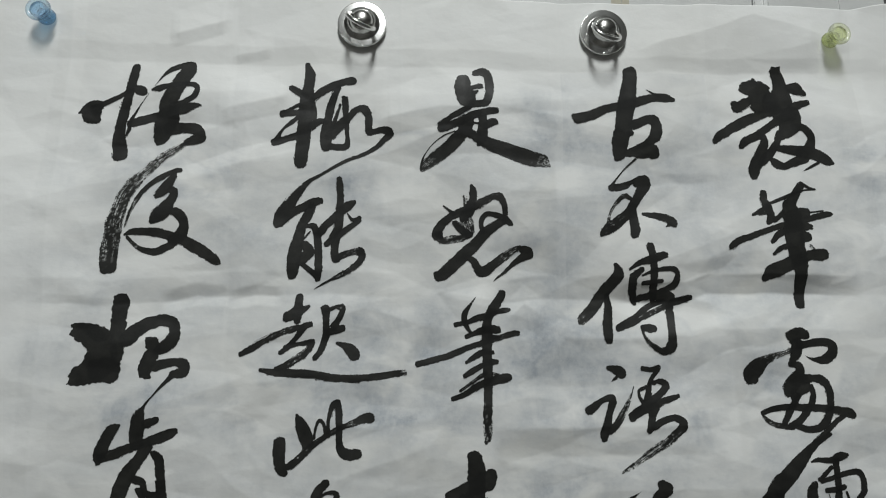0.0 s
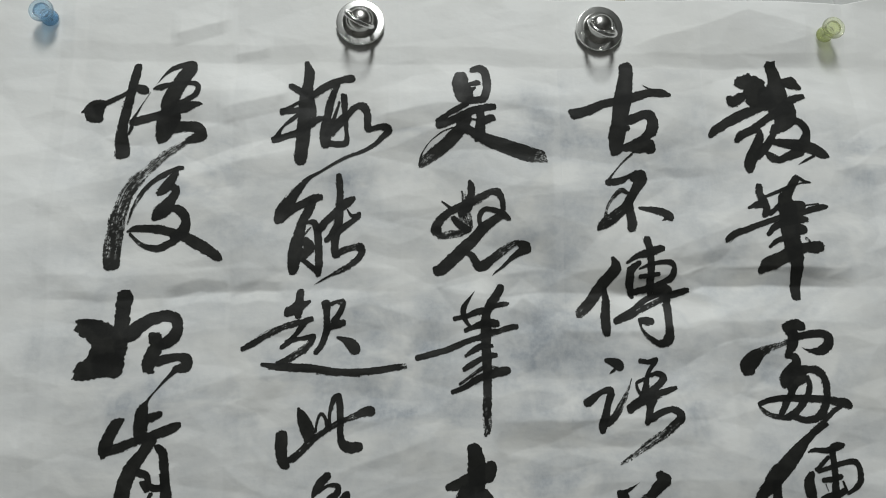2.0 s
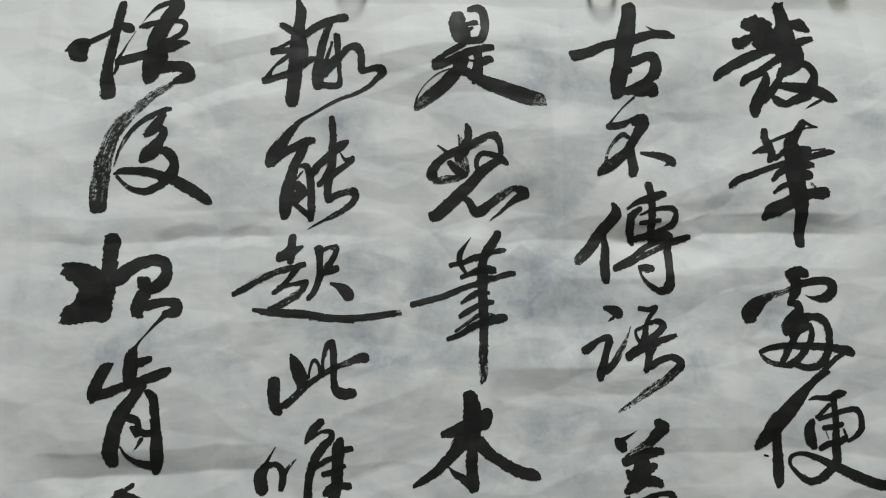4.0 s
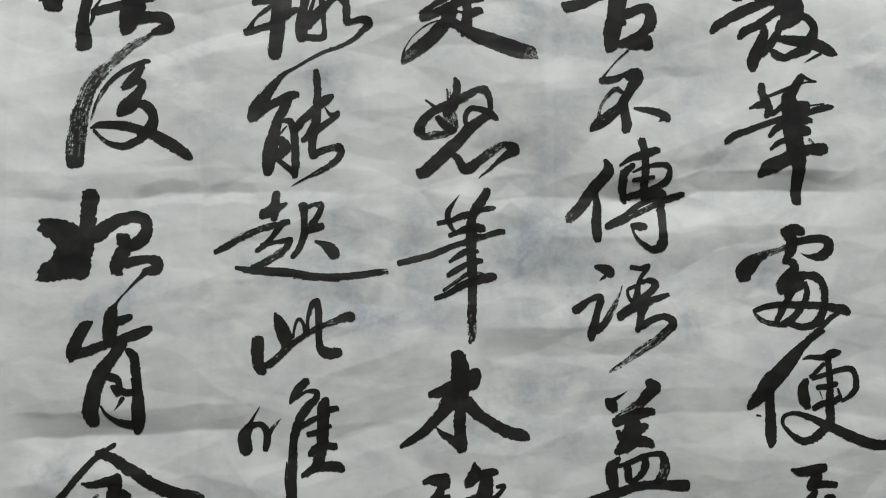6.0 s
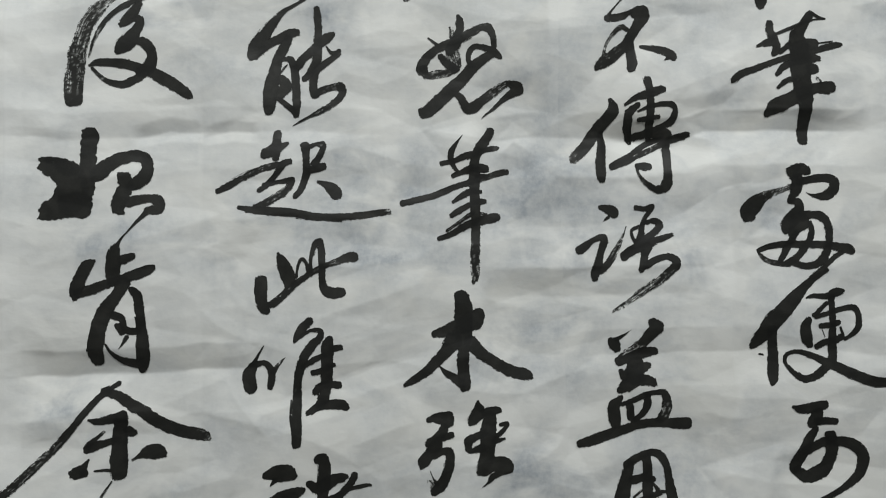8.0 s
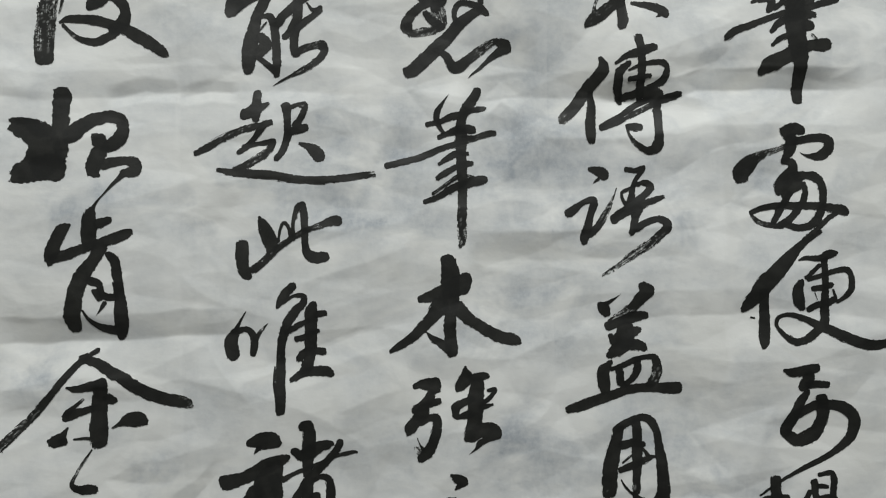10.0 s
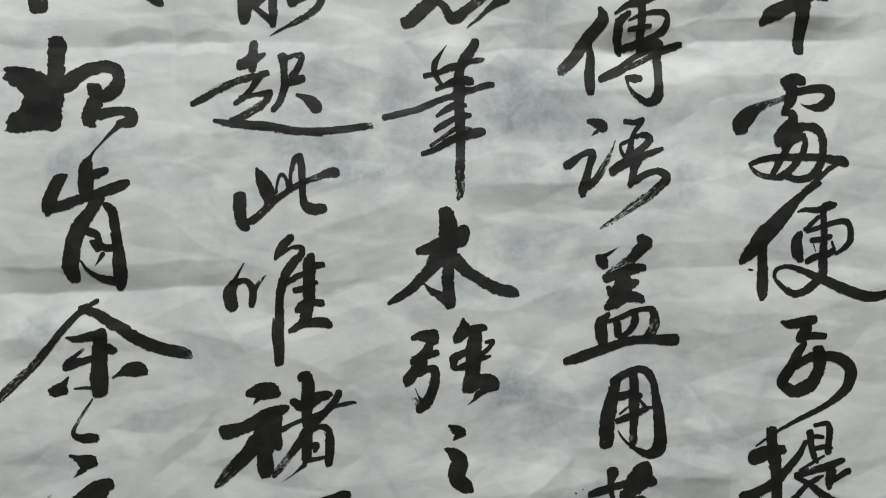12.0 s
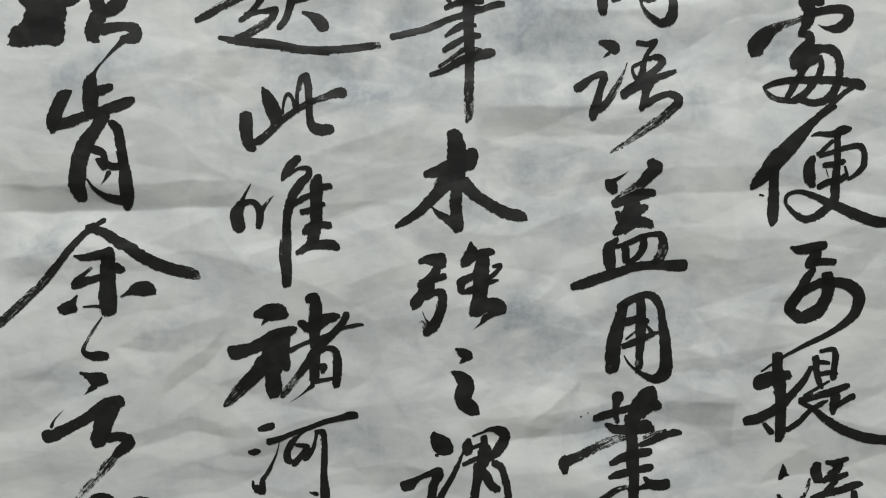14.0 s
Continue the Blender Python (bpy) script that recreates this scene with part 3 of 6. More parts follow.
def stroke_field(points, gx, gz, salt):
    """Millimetres by which each place lies inside a stroke; a dry brush leaves streaks along its way."""
    s = spline(points)
    way = np.gradient(s[:, :2], axis=0)
    way /= np.maximum(np.linalg.norm(way, axis=1), 1e-6)[:, None]
    run = np.concatenate([[0], np.cumsum(np.hypot(*np.diff(s[:, :2], axis=0).T))])
    # the brush leaves a slightly squared print
    c, d = math.cos(0.2), math.sin(0.2)
    turn = lambda x, z: ((x * c + z * d).astype(np.float32), (z * c - x * d).astype(np.float32))
    (gu, gv), (su, sv) = turn(gx, gz), turn(s[:, 0], s[:, 1])
    inside, k = np.full(gx.shape, -9.0, np.float32), np.zeros(gx.shape, int)
    for n, (u, v, r) in enumerate(zip(su, sv, s[:, 2].astype(np.float32))):
        reach = r + np.float32(1.3)
        a, b = np.searchsorted(gx[0], (s[n, 0] - reach, s[n, 0] + reach))
        e, f = np.searchsorted(gz[:, 0], (s[n, 1] - reach, s[n, 1] + reach))
        p, q = np.abs(gu[e:f, a:b] - u), np.abs(gv[e:f, a:b] - v)
        gap = r - np.float32(1.07) * np.cbrt(p * p * p + q * q * q)
        better = gap > inside[e:f, a:b]
        inside[e:f, a:b][better] = gap[better]
        k[e:f, a:b][better] = n
    radius, dry, bleed = s[k, 2], np.clip(s[k, 3], 0, 1), np.clip(-s[k, 3], 0, 1)
    ragged = 0.22 * (smooth_noise(gx / 0.24, gz / 0.24, salt + 8) - 0.5) + 0.30 * (smooth_noise(gx / 0.5, gz / 0.5, salt) - 0.5) + 0.2 * (smooth_noise(gx / 1.2, gz / 1.2, salt + 1) - 0.5) + 0.16 * (smooth_noise(gx / 3.1, gz / 3.1, salt + 4) - 0.5)
    ragged = ragged + bleed * (0.8 * (smooth_noise(gx / 1.3, gz / 1.3, salt + 5) - 0.5) + 0.8 * (smooth_noise(gx / 2.6, gz / 2.6, salt + 6) - 0.5))
    inside = inside + ragged * np.clip(radius / 1.6, 0.1, 1.2) * (1 + 1.5 * dry)
    side = (gx - s[k, 0]) * way[k, 1] - (gz - s[k, 1]) * way[k, 0]
    # fine hairs of the brush stand out along one flank here and there
    hair = np.clip((smooth_noise(run[k] / 6.0, 0 * side, salt + 9) - 0.42) * 3.5, 0, 1) * (side > 0) * np.clip(radius / 1.5, 0, 1) * (bleed < 0.5)
    inside = inside - hair * 1.1 * (smooth_noise(run[k] / 2.6, side / 0.24, salt + 11) - 0.40) * np.clip(1 - inside / 1.1, 0, 1)
    streak = 0.46 * smooth_noise(run[k] / 5.0, side / 0.30, salt + 2) + 0.30 * smooth_noise(gx / 0.42, gz / 0.42, salt + 3) + 0.24 * smooth_noise(gx / 1.3, gz / 1.3, salt + 7)
    bare = (streak - (0.14 + 0.42 * dry)) * 2.0
    pale = np.where(dry > 0.02, np.clip(0.55 - bare * 2.6, 0, 1) * np.clip(dry * 2.2, 0, 1), 0)
    return np.where(dry > 0.02, np.minimum(inside, bare + 0.11), inside), pale


def filled(field):
    """Vertices (column, row) and faces of the region where the field is above zero, cut cleanly at its edge."""
    rows, cols = field.shape
    verts, index, faces = [], {}, []

    def corner(i, j):
        if (i, j) not in index:
            index[i, j] = len(verts)
            verts.append((j, i))
        return index[i, j]

    def cut(i, j, m, n):
        key = (i, j, m, n) if (i, j) < (m, n) else (m, n, i, j)
        if key not in index:
            a, b = field[key[0], key[1]], field[key[2], key[3]]
            f = a / (a - b)
            index[key] = len(verts)
            verts.append((key[1] + f * (key[3] - key[1]), key[0] + f * (key[2] - key[0])))
        return index[key]

    on = field > 0
    any_on = on[:-1, :-1] | on[1:, :-1] | on[:-1, 1:] | on[1:, 1:]
    # whole blocks of ink need one face each
    step = 4
    for i in range(0, rows - 1 - step, step):
        for j in range(0, cols - 1 - step, step):
            if on[i:i + step + 1, j:j + step + 1].all():
                faces.append([corner(i, j), corner(i, j + step), corner(i + step, j + step), corner(i + step, j)])
                any_on[i:i + step, j:j + step] = False
    for i, j in zip(*np.nonzero(any_on)):
        i, j = int(i), int(j)
        ring = ((i, j), (i, j + 1), (i + 1, j + 1), (i + 1, j))
        face = []
        for a, b in zip(ring, ring[1:] + ring[:1]):
            if on[a]:
                face.append(corner(*a))
            if on[a] != on[b]:
                face.append(cut(*a, *b))
        if len(face) > 2:
            faces.append(face)
    return np.array(verts), faces


COUNT = [0]


def write(sign, strokes, cx, cz):
    """Lays one character's strokes on the sheet, its middle at cx, cz millimetres."""
    made = []
    strokes(lambda *points: made.append(points))
    flat = np.array([q[:3] for points in made for q in points])
    pad = flat[:, 2].max() / 2 + 1.5
    x = np.arange(flat[:, 0].min() - pad, flat[:, 0].max() + pad, CELL)
    z = np.arange(flat[:, 1].min() - pad, flat[:, 1].max() + pad, CELL)
    gx, gz = np.meshgrid(x, z)
    field, pale, layers = np.full(gx.shape, -1.0), np.ones(gx.shape), np.zeros(gx.shape)
    for points in made:
        COUNT[0] += 1
        q = np.array([p[:3] for p in points])
        m = q[:, 2].max() / 2 + 1.4
        a, b = np.searchsorted(x, (q[:, 0].min() - m, q[:, 0].max() + m))
        c, d = np.searchsorted(z, (q[:, 1].min() - m, q[:, 1].max() + m))
        if b > a and d > c:
            laid, dry = stroke_field(points, gx[c:d, a:b], gz[c:d, a:b], COUNT[0] % 40)
            field[c:d, a:b] = np.maximum(field[c:d, a:b], laid)
            pale[c:d, a:b] = np.where(laid > -0.2, np.minimum(pale[c:d, a:b], dry), pale[c:d, a:b])
            layers[c:d, a:b] += np.clip(laid / 0.5 + 0.5, 0, 1) * (0.38 + 0.3 * LATTICE[COUNT[0] % 256, 5])
    field[0], field[-1], field[:, 0], field[:, -1] = -1, -1, -1, -1
    spots, faces = filled(field)
    px = (cx + x[0] + spots[:, 0] * CELL) / 1000
    pz = (cz + z[0] + spots[:, 1] * CELL) / 1000
    me = bpy.data.meshes.new("brush_character")
    me.from_pydata(np.stack([px, sheet_y(px, pz) - 0.00022, pz], -1).tolist(), [], faces)
    # dry edges look pale, crossings of strokes dense
    col, row = np.rint(spots).astype(int).T
    me.attributes.new("dryness", "FLOAT", "POINT").data.foreach_set("value", pale[row, col].astype(np.float32))
    me.attributes.new("layers", "FLOAT", "POINT").data.foreach_set("value", np.clip(layers[row, col], 0, 1).astype(np.float32))
    me.polygons.foreach_set("use_smooth", [True] * len(me.polygons))
    me.materials.append(INK)
    ob = new("brush_character", me)
    ob.parent = sheet
    return tagged(ob, f"black ink brush-written character {sign}")


def wu(b):
    b((-30.3, 2.1, 1.4), (-27.3, 3.4, 5), (-24, 5.2, 7.4), (-21.3, 6, 5.5))
    b((-27.9, 1, 2.8), (-25.2, 0.3, 7.4), (-23, -0.5, 6.9), (-21.8, -1.4, 5.1))
    b((-22.4, 3.5, 6.8))
    b((-19.7, 6.4, 3.3), (-14.5, 8.8, 2.7), (-8.7, 12.1, 2.4), (-3.9, 15.4, 3), (-1, 14.4, 5.1), (0.8, 13.5, 4.2))
    b((-3.8, 27.1, 4.2), (-4.8, 20.9, 4.7), (-6.4, 11.5, 4.7), (-8.2, 3.9, 4.9), (-9.8, -5.2, 5.6), (-9.6, -14.5, 7.5), (-8.9, -19.7, 7.9))
    b((5.9, 16.2, 0.3), (10.1, 22.5, 1.2), (14, 26.1, 2.7), (18.8, 28.1, 3.6), (23.5, 27.2, 6.7), (20.2, 21.1, 7.6), (16.9, 14.7, 7.5), (13.7, 8.6, 8.2), (11.5, 5.7, 6))
    b((5.4, 14.7, 1.5), (8.8, 15.6, 3.6), (14.7, 17.2, 3), (20.4, 17.9, 2.7), (26.2, 17.6, 2.7), (28.1, 14.8, 2.8), (26.1, 10.9, 3.1), (21.1, 7.9, 3.1), (16.7, 5.6, 4.9))
    b((3.7, 12.9, 0.3), (-0.5, 6.5, 0.6), (-3, 1.9, 1.2), (-5, -2.1, 1.8))
    b((-4.4, -3.6, 4.7), (1.5, -1.7, 5.3), (8.5, 0.4, 4.9), (14.1, 2.5, 5.7), (21.3, 4.5, 5.9), (27.2, 6.1, 3), (30.1, 6.3, 1.1))
    b((-6.3, -9.8, 1.2), (-5, -6, 2.3))
    b((14.3, 0.9, 11.1), (11.8, -5.1, 9.8), (10.2, -10.4, 7.2), (9.2, -12.6, 4.2))
    b((14.6, -6, 6.4), (21.8, -5.5, 5.8), (27.6, -6.1, 5.8), (30.3, -9.7, 6), (27.8, -11.8, 5.5), (23.6, -13, 3.7))
    b((25, -12.4, 1.8, 0.3), (20.5, -15.2, 3.1, 0.6), (15.8, -18.4, 4.3, 0.8), (10.5, -22.9, 4.1, 0.8), (6, -27.5, 4.2, 0.9))


write("悟", wu, -154, 1572)


def hou(b):
    b((-7.9, 25.3, 3.4, 0.8), (-11.9, 21.5, 4.5, 0.8), (-15.7, 17.1, 5.6, 0.7), (-20, 10.3, 6.7, 0.6), (-22.1, 3.9, 7.1, 0.6), (-24, -3.8, 7.6, 0.4), (-25.3, -12.3, 8, 0.35), (-26.2, -20.8, 8.5, 0.35), (-26, -25.8, 8.5, 0.1))
    b((-19.4, -6.6, 0.8, 0.8), (-16.7, 2, 1.6, 0.5), (-12.6, 10.7, 2.3, 0.2), (-7.4, 16.5, 2.6, 0.1), (-2, 20, 3.2), (3, 22.6, 2.9), (5.3, 23.1, 2.3))
    b((2.5, 20, 3.4), (-0.1, 15.6, 4.9), (-3, 11.3, 4.8), (-5.1, 9.3, 2.8))
    b((2, 12.7, 3.9), (3.5, 10.7, 3.9), (1.4, 6.2, 5), (-1.9, 1.3, 7.2), (-5, -1.8, 5.5), (-6, -3, 3.9))
    b((-2.6, -0.1, 6.1), (1.4, 1.7, 3.9), (5.5, 0.6, 4.5), (8.3, -2.8, 5), (8.5, -7.1, 5), (6.8, -10.9, 6.1), (3.3, -12.9, 5))
    b((-19.3, -10.3, 1.1), (-15.5, -8.8, 3.3), (-10.2, -8.7, 4.1), (-3.5, -9.2, 4.4), (1.9, -10.9, 4.4), (8.7, -13.1, 5), (15.7, -17.1, 5.6), (21.2, -20.5, 5), (24.9, -23.3, 3.9), (26.3, -24.4, 1.7, 0.5))
    b((-18, -11.6, 1.6), (-13.9, -15.8, 1.9, 0.4), (-9.8, -18, 2.7), (-4.4, -18.8, 3.8), (0.8, -16.3, 3.9), (4.7, -13.7, 3.9))


write("後", hou, -138, 1521)


def shi(b):
    b((-6.8, 24.9, 7.4, -0.8), (-7.3, 17.6, 7.3, -0.8), (-7.1, 9.5, 7.4, -0.8), (-6.7, 1.4, 6.3, -0.8), (-6.9, -3.8, 5.6, -0.8))
    b((-25.1, 11, 6.7, -1), (-21.3, 9.6, 9.3, -1), (-14.8, 5.5, 11.9, -1), (-12.8, -1.1, 14.4, -1), (-16, -7.6, 12.6, -1), (-22.3, -10.7, 8.2, -1), (-25.1, -12.7, 4.1, -1))
    b((-13.4, -7.6, 12.1, -1), (-8.4, -7.7, 8.1, -1), (-9.4, -11.1, 6.6, -1))
    b((-23.4, 12.8, 3.6, -1), (-19, 11.7, 5.2, -1), (-13.8, 8.2, 6.2, -1))
    b((-2.2, 6.7, 7.4, -0.25), (1.2, 10.7, 7.1, -0.25), (7.1, 14.2, 6.4, -0.25), (13.5, 15.5, 5.7, -0.25), (17.6, 13.5, 5.9, -0.25), (19, 9.2, 5.3, -0.25), (17.6, 5.6, 5.8, -0.25), (14.4, 2.4, 5.8, -0.25), (11.5, 0.6, 3.7, -0.25))
    b((7.4, 6.1, 3.7, -0.5), (9.3, 3.9, 6.8, -0.5), (9.9, 1.2, 5.7, -0.5), (7.8, -4.1, 6.8, -0.5), (6.5, -8.1, 6.2, -0.5), (7.6, -10.8, 3.6, -0.5))
    b((11.1, -6.3, 5.2, -0.3), (16.2, -5.1, 4.5, -0.3), (21.4, -4.6, 4, -0.3), (24.2, -6.6, 5.3, -0.3), (23.6, -9.8, 4.8, -0.3), (19.9, -10.2, 3.7, -0.3), (17.4, -12.8, 2.1, -0.3), (14.2, -16.2, 1.3, -0.3), (10.7, -20.6, 0.8, -0.3), (7.9, -23.9, 1, -0.3))


write("始", shi, -150, 1453)


def zhe(b):
    b((-14, 41.5, 2.7, -0.25), (-12.5, 35.6, 5.6, -0.25), (-13.1, 29, 5.7, -0.25), (-14, 21.1, 7.4, -0.25), (-14.8, 12, 7.1, -0.25), (-15.5, 2.9, 7.3, -0.25), (-16.2, -6.1, 6.9, -0.25), (-17, -11.4, 6.4, -0.25))
    b((-21.9, 28.6, 3.2), (-18.5, 26.3, 3.8), (-14.9, 24.1, 4.1))
    b((-10.6, 22.7, 3), (-6.2, 26.4, 4.2), (-0.4, 29.6, 4.1), (5.5, 32, 4.1), (9.6, 32.7, 4.7))
    b((-26.4, 13.7, 2.9), (-22.1, 17, 1.8), (-17.8, 19.5, 1.8))
    b((-25.8, 14.6, 3.5), (-20.6, 14.9, 3.5), (-16.3, 15.5, 3.5))
    b((-29.5, -0.1, 2.9), (-26.2, 5.8, 1.2), (-22, 9.6, 2.1), (-18.3, 12.6, 2.3))
    b((-30.1, -0.7, 4), (-24.5, 1.1, 3.5), (-18.9, 2.8, 4.2), (-13.3, 6.6, 3.6), (-9, 10, 3.6), (-5.5, 11.2, 2.4), (-4, 10, 1.8))
    b((-11.4, 21.1, 3.6), (-10.2, 15.1, 3), (-9.9, 10.6, 2.4))
    b((2.6, 28.8, 2.4), (0.2, 24.3, 3.6), (-1.8, 18.3, 4.2), (-2.9, 12.2, 4.1), (-3.9, 4.5, 6), (-4.1, -1.6, 5.9), (-3.8, -3.7, 3.5))
    b((-1.5, -2.5, 3.5), (4.3, -2.8, 3.5), (6.9, -1.2, 3), (6.8, 4.7, 2.4), (6.2, 12.3, 3), (5.9, 18.3, 3.6), (5.6, 22.7, 3.6), (4.7, 23.6, 1.8))
    b((3.2, 19.8, 1.5), (1.2, 13.7, 1.8), (-0.8, 7.7, 2.4))
    b((-2.2, 3, 4.8), (1.2, 6.8, 4.8), (5, 10.8, 4.7), (8.5, 14.4, 3.6), (12, 17.4, 3.3), (15.8, 17.5, 4.5), (17.9, 13.9, 4.2), (17.9, 9.3, 4.2), (18.2, 5.7, 4.2), (21.8, 6, 3), (26.2, 6.6, 3.6), (29.1, 4.7, 4.2), (26.2, 1.6, 3.1), (21, -3.1, 2.4), (14.5, -6.6, 2.1), (7.2, -9.6, 1.8), (-0.1, -13.7, 1.5), (-7.3, -18.1, 1.5), (-13, -21.5, 2.3), (-17.8, -26.9, 4.1), (-22.1, -32.9, 5.7), (-25.6, -38.7, 7.4), (-27.5, -42.4, 5.7))


write("輒", zhe, -56, 1560)


def neng(b):
    b((-20.6, 7.3, 5.1), (-15, 11.2, 4.3), (-9.2, 14, 4.6), (-4.9, 16.3, 4.6), (-1.8, 16.9, 3.5))
    b((-5.7, 14, 4), (-7.8, 9.8, 4.7), (-10.7, 4, 4.6), (-12.6, -3.3, 5.8), (-13.9, -10.7, 7), (-14.9, -18, 6.2), (-15.3, -21.4, 4.5))
    b((-10.7, 2.6, 1.2), (-7, 4, 2.3), (-4.4, 3.1, 3.5), (-2.9, -1.8, 4.3), (-2.3, -10.7, 4.1), (-2.1, -18, 4), (-2.4, -23.1, 2.8))
    b((-9.1, -6.2, 4.7), (-6.7, -9.2, 5.3), (-8.8, -12.2, 4.7), (-11.4, -15.1, 4))
    b((-10, -16, 2.3), (-6.3, -18.9, 2.6), (-3, -21.7, 2.9))
    b((-10, -3.3, 1.2, 0.4), (-7.8, -0.4, 0.9, 0.4), (-6.4, 1.1, 0.6, 0.4))
    b((8.1, 28.1, 2.9), (8.4, 24.6, 3.8), (8.5, 18.6, 3.9), (8.3, 12.6, 4.1), (8.1, 6.8, 4.6), (7.1, 2.5, 4.1), (3.7, -3.3, 3.5), (1.5, -5.4, 2.9))
    b((-2.6, -1.3, 4.1), (0.8, 3.4, 4), (5.2, 7.6, 4.1), (9.4, 12.1, 4.6), (13.2, 15, 4.6), (15.5, 16.4, 2.3))
    b((12.3, 10.3, 0.9), (14.4, 7.4, 1.8), (17.3, 6.8, 3.5), (18.4, 8.3, 2.1))
    b((17.3, 6.2, 2.9), (13.8, 3.4, 2.9), (9.5, 0.5, 3.5), (7.2, -1.9, 3.5), (5.8, -7.7, 4.1), (6.3, -13.1, 4.7))
    b((6.3, -13.1, 3.5), (9.6, -11.3, 3.5, 0.2), (15.3, -9.5, 3.5, 0.4), (18.8, -9.5, 4.4), (19.7, -12.2, 3.8), (17.5, -15.8, 3.2), (13.5, -18.9, 2.9, 0.3), (8.3, -21.7, 2.6, 0.3), (3.5, -24, 1.4, 0.3), (-1.6, -26.8, 0.9), (-4.2, -28.5, 0.3))


write("能", neng, -61, 1512)


def qi(b):
    b((-13.1, 20.3, 3.9), (-13.5, 16.6, 4.5), (-14, 12.4, 5.4), (-14.1, 8.7, 3.7))
    b((-18.2, 11, 5.3), (-19.2, 9.9, 3.5), (-16.2, 12.4, 4.8), (-12.1, 13.8, 4.1), (-8.5, 15.8, 1.7))
    b((-40.3, -7.3, 2.7), (-35.6, -4.7, 3.3), (-28.9, -0.9, 3, 0.2), (-22.1, 2.6, 2.8, 0.4), (-15.5, 4.8, 3.4, 0.3), (-11.4, 5.8, 2.3))
    b((-34.3, -1.4, 0.3), (-26.2, 2.6, 0.4), (-19.5, 4.5, 0.4))
    b((-7.4, 6.9, 2.9), (-10.1, 5.8, 3.4), (-12.5, 2.5, 2.8), (-15.2, -0.8, 2.2), (-18.5, -4.4, 2.8), (-21.7, -6.8, 2.5))
    b((-19.3, -4.3, 2.8), (-13.8, -3, 2.2), (-8.3, -2, 2.8), (-6.1, -1.5, 2.2), (-7.4, -4.5, 3), (-10.2, -7.8, 3.3, 0.5), (-15.2, -10.8, 3.9, 0.3), (-19.2, -13.2, 3.3, 0.2), (-23.3, -14.8, 2.7))
    b((-30.7, -15.1, 1.9), (-25.9, -16.1, 3.3), (-17.7, -16.8, 4.1), (-6.7, -17.7, 4.1), (4.4, -19.6, 3.8), (15.4, -20.1, 3.9), (25.2, -19.4, 3.6), (35, -18.1, 3.4), (39.5, -17.7, 2.8, 0.6))
    b((-0.2, 14.3, 4.6), (0.3, 9.4, 3.5), (0.4, 2.3, 3.6), (-0.6, -1.8, 3.3), (-2.4, -6.5, 3), (-4.9, -9.8, 2.5))
    b((0.7, 13.7, 2.3), (4.9, 15.3, 2, 0.3), (8.1, 15.3, 3.4, 0.2), (8.1, 13, 2.9), (6, 8.5, 2.8), (3.9, 5.7, 3.4))
    b((1.2, 2.9, 3.9), (5.4, 3.7, 4), (7.9, 4.8, 4))
    b((5.8, -2.7, 1.7), (9.2, -3.9, 3.3), (12.6, -6.2, 5.6), (14.2, -8.4, 6.1))


write("起", qi, -59, 1459)


def ci(b):
    b((-22.1, -2.3, 6.2, -0.3), (-22.1, -6.7, 6.1, -0.3), (-21.8, -11.8, 6.1, -0.3), (-20.2, -15.1, 5, -0.3), (-19.3, -16.6, 2.5, -0.3))
    b((-17.1, -13.1, 3.5), (-13.1, -9.9, 3.5, 0.3), (-8.1, -5.4, 3.3, 0.3), (-3.1, -1.5, 2.8, 0.2), (2, 1.8, 3.1, 0.2), (7.2, 4.4, 2.8), (13.6, 6.7, 3.1, 0.3), (18.8, 8.7, 4.7), (21.4, 8.7, 5.2))
    b((-14, 10.9, 1.5), (-12.1, 6.3, 5.6), (-9.9, 1.1, 7.4), (-8.6, -2.8, 5.1), (-10.1, -4.4, 2.6))
    b((-5.6, -0.2, 1.3), (-4.7, 4.9, 1.3), (-3, 8.3, 1.6), (-0.9, 6.2, 1.8), (0, 2.3, 2))
    b((1.1, 2.3, 1.8), (1.6, 8.8, 2.1), (3.1, 14.4, 3), (5.5, 16.4, 3.3), (6.3, 11.3, 3.6), (6.7, 4.9, 3.6), (6.6, -1.6, 3.6), (7.6, -6, 4.2), (10.9, -8.2, 5.2), (14.8, -8, 5.2), (16.4, -8, 3.1))


write("此", ci, -58, 1411)


